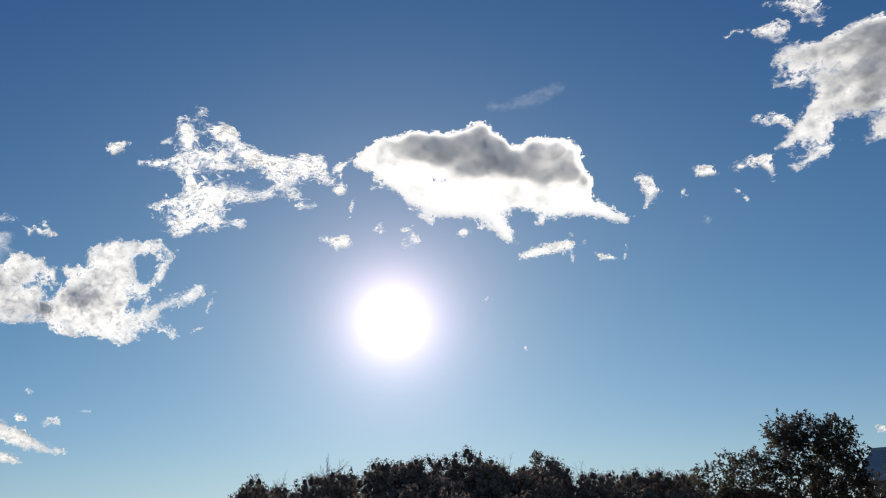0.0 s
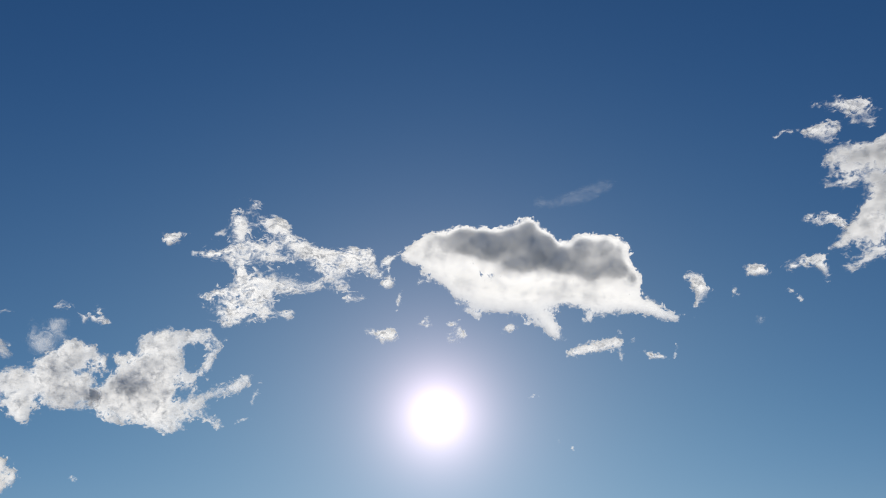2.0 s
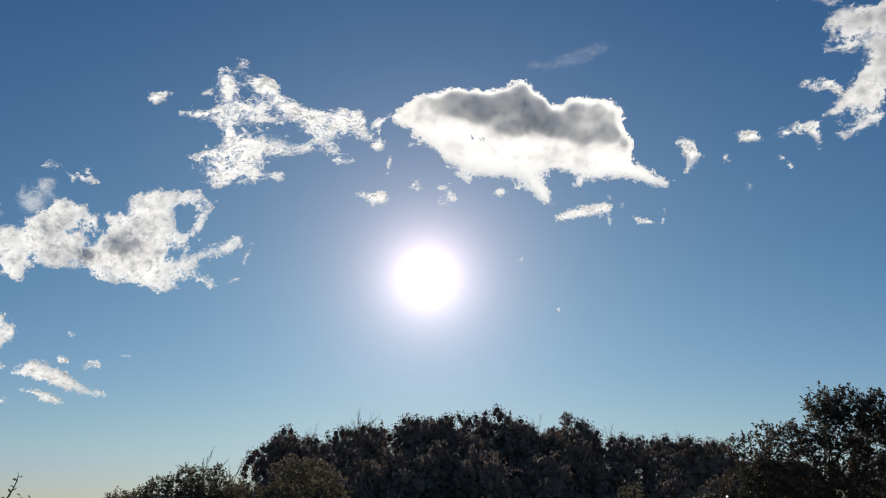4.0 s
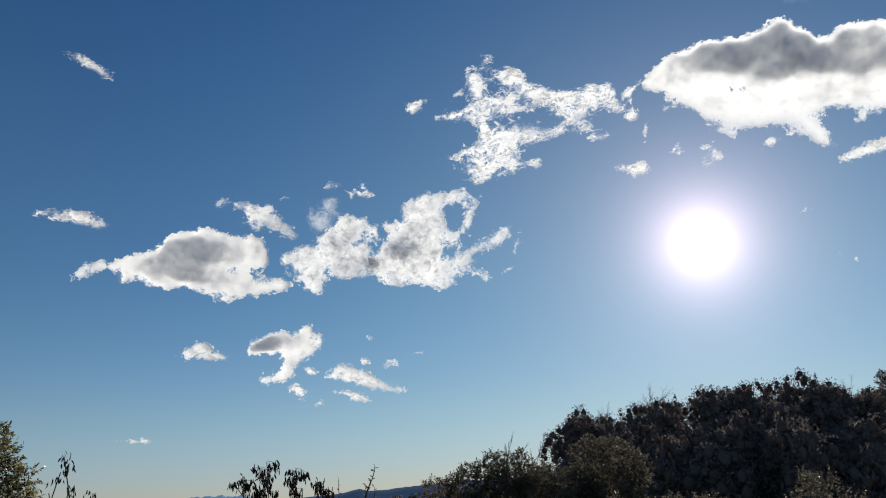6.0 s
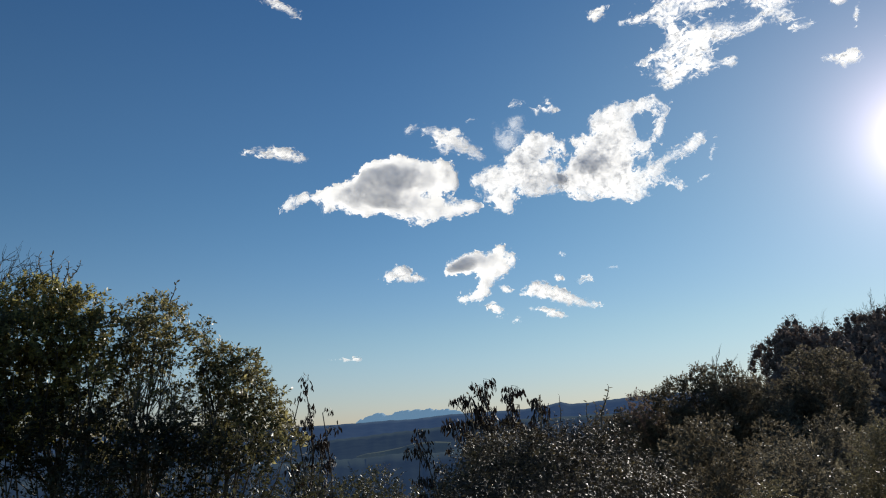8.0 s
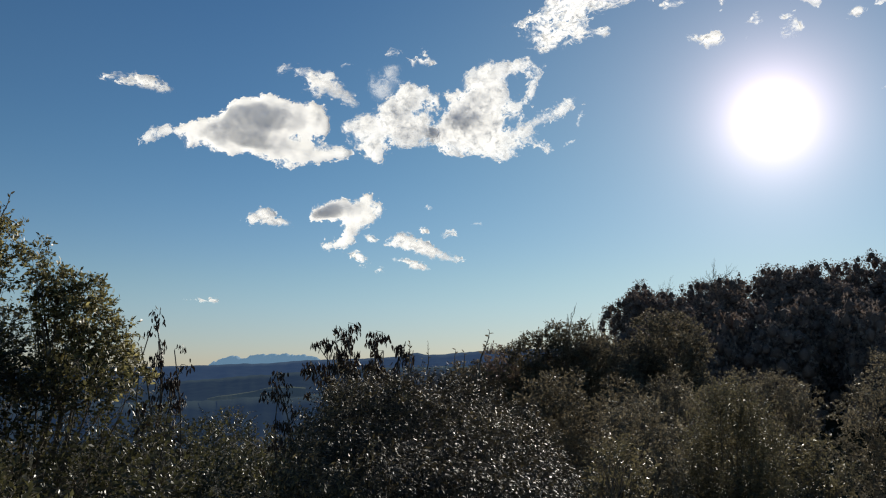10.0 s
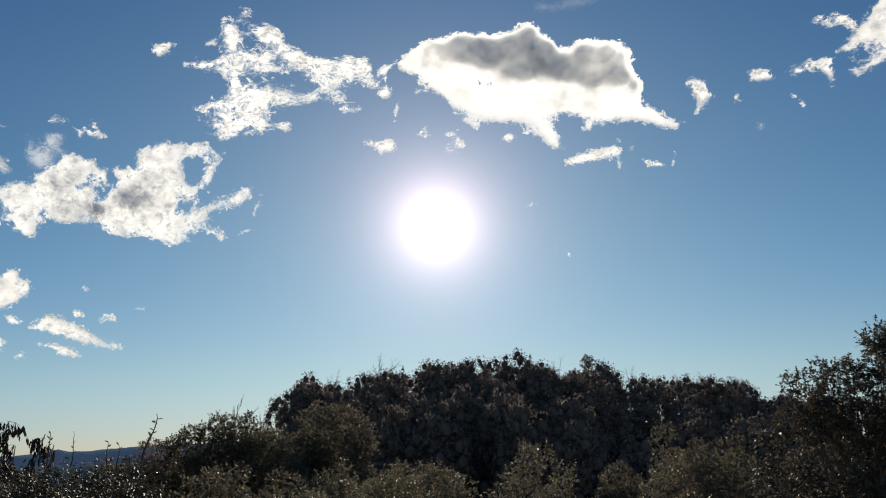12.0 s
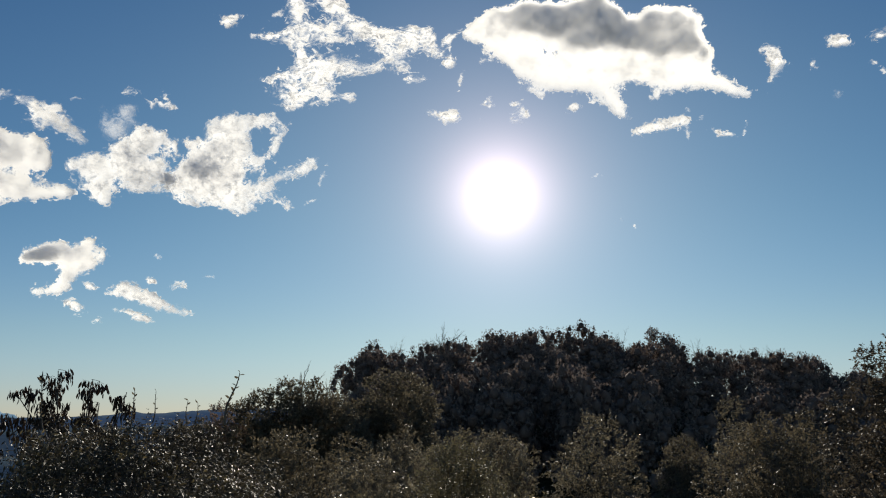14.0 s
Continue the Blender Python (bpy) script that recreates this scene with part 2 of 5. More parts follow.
def plaster_material(name, colour, scale=6.0):
    m, n = material(name)
    coord = n.add("ShaderNodeTexCoord").outputs["Object"]
    stain = n.noise(coord, scale * 0.2, 5.0, 0.6).outputs["Fac"]
    grain = n.noise(coord, scale * 8, 4.0, 0.6).outputs["Fac"]
    tone = n.mix(n.ramp(stain, 0.35, 0.75), (*colour, 1), (*[c * 0.75 for c in colour], 1))
    bump = n.add("ShaderNodeBump", {"Height": grain, "Strength": 0.25, "Distance": 0.01}).outputs[0]
    bsdf = n.add("ShaderNodeBsdfPrincipled", {"Base Color": tone, "Roughness": 0.85, "Normal": bump})
    n.add("ShaderNodeOutputMaterial", {"Surface": bsdf.outputs[0]})
    return m


GROUND = ground_material()
WHITEWASH = plaster_material("whitewashed_plaster", (0.78, 0.78, 0.76))
STONE = plaster_material("grey_stone_wall", (0.22, 0.21, 0.195), 4.0)
SLATE = plaster_material("grey_roof", (0.34, 0.37, 0.42), 3.0)
DOORWOOD = plaster_material("weathered_door_wood", (0.18, 0.14, 0.10), 10.0)


# ---- mesh helpers ----
def mesh_object(name, verts, faces, mat, parent=None, label="", smooth=False):
    me = bpy.data.meshes.new(name)
    me.from_pydata([tuple(v) for v in verts], [], faces)
    me.materials.append(mat)
    if smooth:
        me.shade_smooth()
    ob = new(name, me)
    if parent is not None:
        ob.parent = parent
    if label:
        ob["label"] = label
    return ob


def quick_mesh(name, verts, loops, sizes, mat, parent=None, smooth=False):
    """A mesh from numpy arrays of vertices, loop indices and face sizes."""
    me = bpy.data.meshes.new(name)
    me.vertices.add(len(verts))
    me.vertices.foreach_set("co", np.asarray(verts, dtype=np.float32).ravel())
    me.loops.add(len(loops))
    me.loops.foreach_set("vertex_index", np.asarray(loops, dtype=np.int32))
    sizes = np.asarray(sizes, dtype=np.int32)
    me.polygons.add(len(sizes))
    me.polygons.foreach_set("loop_start", np.concatenate([[0], np.cumsum(sizes)[:-1]]).astype(np.int32))
    me.update(calc_edges=True)
    me.materials.append(mat)
    if smooth:
        me.shade_smooth()
    ob = new(name, me)
    if parent is not None:
        ob.parent = parent
    return ob


def unit(v):
    return v / (np.linalg.norm(v, axis=-1, keepdims=True) + 1e-9)


def tubes(paths, sides=5):
    """Tapered tubes along paths of (points, first radius, last radius)."""
    verts, faces = [], []
    for pts, r0, r1 in paths:
        pts = np.asarray(pts, dtype=float)
        k = len(pts)
        first = len(verts)
        tangent = unit(np.gradient(pts, axis=0))
        for i in range(k):
            t = tangent[i]
            a = np.cross(t, (0.3, 0.9, 0.2) if abs(t[2]) > 0.8 else (0, 0, 1))
            a = a / np.linalg.norm(a)
            b = np.cross(t, a)
            r = r0 + (r1 - r0) * i / (k - 1)
            for s in range(sides):
                w = 2 * math.pi * s / sides
                verts.append(pts[i] + r * (math.cos(w) * a + math.sin(w) * b))
        for i in range(k - 1):
            for s in range(sides):
                p, q = first + i * sides + s, first + i * sides + (s + 1) % sides
                faces.append((p, q, q + sides, p + sides))
        faces.append(tuple(range(first + (k - 1) * sides, first + k * sides)))
    return verts, faces


def bend(a, b, rng, sag=0.12, n=5):
    """A slightly crooked path from a to b."""
    a, b = np.asarray(a, float), np.asarray(b, float)
    s = np.linspace(0, 1, n)[:, None]
    size = np.linalg.norm(b - a)
    wave = np.sin(s * math.pi) * rng.normal(0, sag * size * 0.6, 3) + np.sin(s * 2 * math.pi) * rng.normal(0, sag * size * 0.3, 3)
    return a + (b - a) * s + wave


def leaf_object(name, base, axis, normal, length, width, mat, parent, fine, far=False):
    """Many leaves as one mesh: folded along the midrib, pointed at the tip."""
    count = len(base)
    side = unit(np.cross(axis, normal))
    normal = unit(np.cross(side, axis))
    l, w = length[:, None], width[:, None]
    if fine:
        v = [base, base + axis * l * 0.3 + side * w * 0.46 + normal * w * 0.07, base + axis * l * 0.68 + side * w * 0.40 + normal * w * 0.05,
             base + axis * l - normal * l * 0.14, base + axis * l * 0.68 - side * w * 0.40 + normal * w * 0.05, base + axis * l * 0.3 - side * w * 0.46 + normal * w * 0.07]
        pattern, sizes = [0, 1, 2, 3, 0, 3, 4, 5], [4, 4]
    elif far:
        v = [base - side * w * 0.5, base + side * w * 0.5, base + axis * l]
        pattern, sizes = [0, 1, 2], [3]
    else:
        v = [base, base + axis * l * 0.5 + side * w * 0.5 + normal * w * 0.15, base + axis * l, base + axis * l * 0.5 - side * w * 0.5 + normal * w * 0.15]
        pattern, sizes = [0, 1, 2, 0, 2, 3], [3, 3]
    k = len(v)
    verts = np.stack(v, 1).reshape(-1, 3)
    loops = (np.arange(count)[:, None] * k + np.array(pattern)[None]).ravel()
    return quick_mesh(name, verts, loops, np.tile(sizes, count), mat, parent)


def sprays(rng, clumps, twigs_per_m2, twig, leaf, per_twig, up=0.4, lean=(0, 0, 0), inner=0.25, flat=1.2, level=0.75, stray=0.5, face=(0, 0), turn=0.7):
    """Twigs standing out of rounded clumps, with leaves along each: leaf bases, axes, normals, lengths, and the twigs' ends."""
    clumps = np.asarray(clumps, float)
    starts, ways = [], []
    for c in clumps:
        k = max(6, int(twigs_per_m2 * 4 * math.pi * c[3] ** 2))
        d = unit(rng.normal(size=(k, 3)))
        bumps = 0.16 * np.sin(d @ rng.normal(0, 5, 3) + rng.uniform(0, 6)) + 0.12 * np.sin(d @ rng.normal(0, 9, 3))
        reach = np.where(rng.random(k) < inner, rng.uniform(0.25, 0.7, k), rng.uniform(0.62, 0.95, k)) * (1 + bumps)
        p = c[:3] + d * (reach * c[3])[:, None]
        keep = np.ones(k, bool)
        for o in clumps:
            if o is not c and not np.array_equal(o, c):
                keep &= (np.linalg.norm(p - o[:3], axis=1) > o[3] * 0.6) | (rng.random(k) < 0.25)
        starts.append(p[keep])
        ways.append(unit(d[keep] + rng.normal(0, 0.45, (keep.sum(), 3)) + np.array([0, 0, up])))
    p, d = np.concatenate(starts), np.concatenate(ways)
    k = len(p)
    size = twig * rng.uniform(0.5, 1.3, k)
    ends = p + d * size[:, None]
    s = (np.arange(per_twig) + 0.6) / per_twig
    base = (p[:, None] + d[:, None] * (size[:, None] * s[None])[..., None]).reshape(-1, 3)
    dd = np.repeat(d, per_twig, 0)
    across = unit(np.cross(dd, rng.normal(size=dd.shape)))
    axis = unit(dd * 0.55 + across * 0.85 + np.array(lean) + rng.normal(0, 0.15, dd.shape))
    axis = unit(axis * np.array([1, 1, level]))
    normal = unit(dd * turn + np.array([face[0], face[1], flat]) + rng.normal(0, stray, dd.shape))
    length = leaf * rng.uniform(0.6, 1.3, len(base))
    return base, axis, normal, length, p, ends


def limbs(rng, foot, clumps, thick, sides=5, fork=0.35, reach=0.9, forks=2):
    """A trunk that forks, with limbs to the clumps."""
    clumps = np.asarray(clumps, float)
    foot = np.asarray(foot, float)
    top = clumps[:, :3].mean(0)
    paths = []
    hub = foot + (top - foot) * fork + rng.normal(0, 0.05, 3) * np.linalg.norm(top - foot)
    paths.append((bend(foot, hub, rng, 0.06, 6), thick, thick * 0.72))
    mid = hub + (top - hub) * 0.55
    paths.append((bend(hub, mid, rng, 0.08, 5), thick * 0.7, thick * 0.4))
    for c in clumps[:: max(1, len(clumps) // (18 if forks else 9))]:
        start = hub if rng.random() < 0.5 else mid
        end = start + (c[:3] - start) * reach
        paths.append((bend(start, end, rng, 0.1, 6), thick * rng.uniform(0.25, 0.42), thick * 0.06))
        for _ in range(forks):
            tip = c[:3] + unit(rng.normal(size=3)) * c[3] * 0.8
            paths.append((bend(start + (end - start) * 0.65, tip, rng, 0.12, 4), thick * 0.12, thick * 0.03))
    return tubes(paths, sides)


def inner_foliage(rng, clumps, mat, parent, size=0.5):
    """Solid lumps added for the close-packed, shaded foliage at the heart of the clumps, as one mesh."""
    bm = bmesh.new()
    bmesh.ops.create_icosphere(bm, subdivisions=1, radius=1.0)
    unit_verts = np.array([v.co[:] for v in bm.verts])
    corners = np.array([[v.index for v in f.verts] for f in bm.faces])
    bm.free()
    verts, loops = [], []
    for c in clumps:
        bumps = 1 + 0.22 * np.sin(unit_verts @ rng.normal(0, 3.5, 3) + rng.uniform(0, 6)) + 0.14 * np.sin(unit_verts @ rng.normal(0, 7, 3))
        loops.append(corners + len(unit_verts) * len(verts))
        verts.append(c[:3] + unit_verts * (bumps * c[3] * size)[:, None])
    loops = np.concatenate(loops).ravel()
    return quick_mesh("inner_foliage", np.concatenate(verts), loops, np.full(len(loops) // 3, 3), mat, parent, smooth=True)


def tree(name, label, category, foot, clumps, leaf, mat, seed, twigs=60, twig=0.2, per_twig=7, slim=0.5, thick=0.1, fine=False,
         stems=False, up=0.4, lean=(0, 0, 0), inner=0.25, group="", fork=0.35, bark=None, flat=1.2, level=0.75, forks=2, stray=0.5, face=(0, 0), turn=0.7, inside=None):
    """A tree or shrub with trunk, limbs and a crown of leaves on twigs, over the clumps given."""
    rng = np.random.default_rng(seed)
    root = new(name)
    root.location = foot
    off = np.asarray(foot, float)
    local = np.asarray([(c[0] - off[0], c[1] - off[1], c[2] - off[2], c[3]) for c in clumps])
    tagged(root, label, category, group)
    v, fc = limbs(rng, (0, 0, 0), local, thick, 5 if forks else 4, fork, 0.9, forks)
    mesh_object("trunk", v, fc, bark or BARK, root, smooth=True)
    base, axis, normal, length, p, ends = sprays(rng, local, twigs, twig, leaf, per_twig, up, lean, inner, flat, level, stray, face, turn)
    leaf_object("crown", base, axis, normal, length, length * slim, mat, root, fine, forks == 0)
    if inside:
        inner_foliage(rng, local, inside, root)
    if stems:
        a = unit(np.cross(ends - p, rng.normal(size=p.shape))) * leaf * 0.045
        b = unit(np.cross(ends - p, a)) * leaf * 0.045
        verts = np.stack([p + a, p - 0.5 * a + b, p - 0.5 * a - b, ends], 1).reshape(-1, 3)
        loops = (np.arange(len(p))[:, None] * 4 + np.array([0, 1, 3, 1, 2, 3, 2, 0, 3])[None]).ravel()
        tagged(quick_mesh("twig", verts, loops, np.full(3 * len(p), 3), bark or BARK, root), kind="stuff")
    return root


def round_clumps(rng, x, y, top, width, height, n=34, ratio=0.13, taper=0.0):
    """Clumps over the upper shell of a rounded crown whose top and width are given, with a few inside."""
    out = []
    for i in range(n):
        r = width * ratio * rng.uniform(0.7, 1.25)
        u = (i + 0.5) / n
        rise = 1.0 - 1.72 * u
        turn = i * 2.39996 + rng.uniform(-0.35, 0.35)
        ring = math.sqrt(max(0.0, 1 - rise * rise)) * (1 - taper * (rise + 0.3))
        deep = rng.uniform(0.84, 1.08) if i % 6 != 3 else rng.uniform(0.35, 0.6)
        wide, tall = max(width * 0.5 - r, 0.1) * deep, max(height * 0.5 - r, 0.1) * deep
        out.append((x + wide * ring * math.cos(turn), y + wide * ring * math.sin(turn), top - height * 0.5 + tall * rise, r))
    return out


# ---- ground ----
CREST = [(-180, -0.5), (-60, -1.6), (-27, -1.8), (-23, -1.2), (-20, -0.8), (-14, 0.9), (-12.2, 1.7), (-10.8, 3.0), (-9, 3.8), (-5, 4.1), (-3, 4.2), (0, 4.5), (6, 4.8), (12, 3.9), (18, 2.9), (24, 2.2), (40, 2.0), (90, 0.5), (180, -0.5)]
CREST_AZ, CREST_EL = np.array(CREST).T


def smooth_step(x):
    x = np.clip(x, 0, 1)
    return x * x * (3 - 2 * x)


def ground_height(x, y):
    """Height of the slope below the viewer, the wooded hill across the dip and the valley beyond."""
    x, y = np.asarray(x, float), np.asarray(y, float)
    r, az = np.hypot(x, y), np.degrees(np.arctan2(x, y))
    near = np.interp(r, [0, 2, 6, 13, 20, 30, 42, 60], [0, 0, -0.5, -2.0, -3.5, -5.0, -6.3, -6.5])
    el = sum(np.interp(az + s, CREST_AZ, CREST_EL) for s in (-2, -1, 0, 1, 2)) / 5
    crest = 1.6 + 85 * np.tan(np.radians(el)) - 3.0
    h = near + (crest + 6.5) * smooth_step((r - 40) / 45)
    brink = np.interp(az, [-32, -18], [48, 110])
    h = h + (-70 - h) * smooth_step((r - brink) / 350)
    return h + 0.25 * np.sin(x * 0.31 + 1) * np.sin(y * 0.27) * np.clip(r / 20, 0, 1)


def make_ground():
    rings = np.concatenate([np.linspace(0.5, 20, 20), np.linspace(22, 110, 45), np.geomspace(118, 4700, 40)])
    spokes = 360
    a = np.linspace(0, 2 * math.pi, spokes, endpoint=False)
    rr, aa = np.meshgrid(rings, a, indexing="ij")
    x, y = rr * np.sin(aa), rr * np.cos(aa)
    z = ground_height(x, y)
    verts = np.concatenate([[[0, 0, float(ground_height(0, 0))]], np.stack([x, y, z], -1).reshape(-1, 3)])
    faces = [(0, 1 + (s + 1) % spokes, 1 + s) for s in range(spokes)]
    for i in range(len(rings) - 1):
        for s in range(spokes):
            p, q = 1 + i * spokes + s, 1 + i * spokes + (s + 1) % spokes
            faces.append((p, q, q + spokes, p + spokes))
    ob = mesh_object("ground", verts, faces, GROUND, smooth=True)
    tagged(ob, "dark woodland slope falling to a dip and rising to a hill", "ground", kind="structure")


make_ground()


def ridge(name, label, az0, az1, distance, depth, tops, foot, mat, jag, seed):
    """A long hill range: its skyline is given by elevations in degrees, and it slopes forward to its foot."""
    k, rows = 260, 14
    az = np.linspace(az0, az1, k)
    el = np.interp(az, [t[0] for t in tops], [t[1] for t in tops])
    noise.seed_set(seed)
    rough = np.array([noise.fractal((a * 1.3, seed, 0.0), 0.8, 2.1, 6) for a in az])
    top = 1.7 + distance * np.tan(np.radians(el + jag * rough))
    verts, faces = [], []
    for i in range(rows):
        u = i / (rows - 1)
        r = distance - depth * u
        for j in range(k):
            a = radians(az[j])
            bump = 0.0 if i == 0 else 0.05 * (top[j] - foot) * noise.noise((az[j] * 1.1, u * 5, seed))
            z = foot + (top[j] - foot) * (1 - u) ** 1.5 + bump
            verts.append((r * math.sin(a), r * math.cos(a), z))
    for i in range(rows - 1):
        for j in range(k - 1):
            p = i * k + j
            faces.append((p, p + 1, p + 1 + k, p + k))
    back = len(verts)
    for j in range(k):
        a = radians(az[j])
        verts.append(((distance + 20) * math.sin(a), (distance + 20) * math.cos(a), foot - 10))
    for j in range(k - 1):
        faces.append((j + 1, j, back + j, back + j + 1))
    ob = mesh_object(name, verts, faces, mat, smooth=True)
    tagged(ob, label, "hills", kind="structure")


# the second colour of each is blue haze, painted on as glow
FAR_MOUNTAIN = haze_glow_material("mountain_haze_glow", (0.10, 0.12, 0.14), (0.10, 0.19, 0.30), 0.004)
FAR_RIDGE = haze_glow_material("far_ridge_haze_glow", (0.03, 0.04, 0.04), (0.019, 0.039, 0.092), 0.02)
MID_RIDGE = haze_glow_material("middle_ridge_haze_glow", (0.03, 0.04, 0.03), (0.012, 0.024, 0.056), 0.03)
FIELD = haze_glow_material("field_haze_glow", (0.10, 0.11, 0.065), (0.016, 0.027, 0.050), 0.02)
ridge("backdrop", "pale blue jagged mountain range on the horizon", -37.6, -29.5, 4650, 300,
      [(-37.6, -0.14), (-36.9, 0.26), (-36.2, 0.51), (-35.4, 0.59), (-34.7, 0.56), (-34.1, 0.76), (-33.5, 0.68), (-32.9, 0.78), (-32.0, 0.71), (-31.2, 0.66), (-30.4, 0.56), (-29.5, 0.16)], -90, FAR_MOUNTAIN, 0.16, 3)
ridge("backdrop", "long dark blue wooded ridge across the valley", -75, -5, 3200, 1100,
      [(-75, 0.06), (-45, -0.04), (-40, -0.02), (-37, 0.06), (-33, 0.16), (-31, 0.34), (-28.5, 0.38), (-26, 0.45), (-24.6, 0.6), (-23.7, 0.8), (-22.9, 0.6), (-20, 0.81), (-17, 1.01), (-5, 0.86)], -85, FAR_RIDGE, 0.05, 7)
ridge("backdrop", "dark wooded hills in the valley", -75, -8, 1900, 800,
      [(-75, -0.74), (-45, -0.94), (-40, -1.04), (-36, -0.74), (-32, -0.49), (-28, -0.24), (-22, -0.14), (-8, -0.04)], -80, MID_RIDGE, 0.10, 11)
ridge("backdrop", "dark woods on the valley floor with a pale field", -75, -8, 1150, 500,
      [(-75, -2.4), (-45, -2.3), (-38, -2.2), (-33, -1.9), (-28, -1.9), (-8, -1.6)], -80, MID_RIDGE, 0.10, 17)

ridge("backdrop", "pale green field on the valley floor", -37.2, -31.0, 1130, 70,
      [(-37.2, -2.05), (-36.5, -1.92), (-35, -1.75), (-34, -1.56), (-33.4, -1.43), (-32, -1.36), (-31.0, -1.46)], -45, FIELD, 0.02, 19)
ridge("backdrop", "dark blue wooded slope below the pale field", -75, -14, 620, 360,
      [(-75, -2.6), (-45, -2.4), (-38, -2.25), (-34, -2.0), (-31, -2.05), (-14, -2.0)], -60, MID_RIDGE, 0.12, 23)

# ---- hillside wood ----


def copy_at(ob, m):
    """A copy at m, whatever the size of the first one."""
    return copy_thing(ob, m @ Matrix.Diagonal([1 / c for c in ob.scale]).to_4x4())


def prototype(seed, kind):
    """Clumps of a hillside tree about six metres high, standing at the origin."""
    rng = np.random.default_rng(seed)
    if kind == "spire":
        return [(rng.normal(0, 0.35 * (1 - i / 9) + 0.05), rng.normal(0, 0.35 * (1 - i / 9) + 0.05), 1.6 + i * 0.5, 0.95 - i * 0.085) for i in range(9)]
    if kind == "dome":
        return [(0, 0, 5.0, 0.8), (0.35, 0.1, 4.7, 0.7), (-0.35, -0.1, 4.7, 0.7), (0, 0.3, 4.4, 0.8), (0, 0, 3.2, 0.7), (0.2, 0.1, 2.2, 0.9)]
    skirt = [(2.0 * math.cos(i * 0.62), 2.0 * math.sin(i * 0.62), rng.uniform(0.5, 1.9), rng.uniform(0.6, 0.85)) for i in range(10)]
    return round_clumps(rng, 0, 0, 6.1, 5.0, 5.4, 36, 0.13) + skirt


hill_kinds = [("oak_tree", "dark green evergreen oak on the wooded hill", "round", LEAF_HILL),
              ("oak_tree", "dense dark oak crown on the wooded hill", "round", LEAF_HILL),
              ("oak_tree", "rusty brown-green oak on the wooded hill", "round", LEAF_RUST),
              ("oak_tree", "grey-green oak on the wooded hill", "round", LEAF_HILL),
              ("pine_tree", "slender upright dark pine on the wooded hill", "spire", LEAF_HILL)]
hill_rng = np.random.default_rng(42)


def hill_spots(count, near, far, gap):
    spots = []
    for _ in range(20000):
        az, r = hill_rng.uniform(-26, 31), math.sqrt(hill_rng.uniform(near ** 2, far ** 2))
        x, y = r * math.sin(radians(az)), r * math.cos(radians(az))
        if len(spots) < count and all((x - a) ** 2 + (y - b) ** 2 > gap ** 2 for a, b in spots):
            spots.append((x, y))
    return spots


SKYLINE = [(-26, -3), (-12.2, 1), (-11.5, 2.4), (-11, 3.6), (-10.45, 4.42), (-9.7, 4.94), (-8.75, 5.25), (-7.7, 5.1), (-6.58, 5.19), (-5.45, 5.26),
         (-3.95, 5.64), (-2.81, 6.01), (-1.68, 6.16), (-0.18, 6.07), (1.32, 6.25), (2.81, 5.97), (4.3, 6.4), (5.24, 6.75), (5.95, 6.29), (6.66, 5.55),
         (7.56, 5.46), (8.65, 5.8), (9.9, 5.77), (10.76, 5.28), (11.96, 4.89), (13, 4.97), (13.82, 4.49), (15.16, 4.35), (16.82, 4.52), (18.09, 4.14),
         (19.02, 3.84), (20.26, 3.63), (21.45, 3.26), (24, 2.8), (31, 1.5)]


def crest_top(x, y):
    """Height to which the wood's skyline rises at a place on the hill."""
    az, r = math.degrees(math.atan2(x, y)), math.hypot(x, y)
    return 1.6 + r * math.tan(radians(float(np.interp(az, [c[0] for c in SKYLINE], [c[1] for c in SKYLINE]))))


def plant_hill(spots, leaf, twigs, sizes, seed):
    """Oaks and a few pines at the spots, copied from one tree of each kind."""
    first = {}
    for x, y in spots:
        k = int(hill_rng.choice(5, p=[0.28, 0.26, 0.14, 0.16, 0.16]))
        size = hill_rng.uniform(*sizes)
        z = float(ground_height(x, y)) - 0.1
        tall = crest_top(x, y) - hill_rng.uniform(-0.8, 0.7) - 0.12 * max(0.0, 80 - math.hypot(x, y)) - z
        stretch = min(max(tall / (6.2 if k < 4 else 5.7), 0.5), 1.5)
        size = min(max(size, stretch * 0.62), stretch * 1.15)
        place = Matrix.Translation((x, y, z)) @ Matrix.Rotation(hill_rng.uniform(0, 6.28), 4, "Z") @ Matrix.Diagonal((size, size, stretch, 1))
        if k in first:
            copy_at(first[k], place)
            continue
        name, label, kind, mat = hill_kinds[k]
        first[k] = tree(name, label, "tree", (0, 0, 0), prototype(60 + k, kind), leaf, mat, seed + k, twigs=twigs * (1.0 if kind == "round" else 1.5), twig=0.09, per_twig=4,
                        slim=0.8, inner=0.08, thick=0.16, group="trees on the hill", forks=0, inside=INNER_HILL_SHADE)
        first[k].matrix_basis = place


plant_hill(hill_spots(104, 74, 86, 2.2) + [(27.3, 74.1), (28.6, 73.6), (26.6, 76.5)], 0.14, 8.6, (0.50, 0.95), 80)
plant_hill(hill_spots(84, 54, 74, 3.5), 0.17, 3.8, (0.75, 1.1), 90)


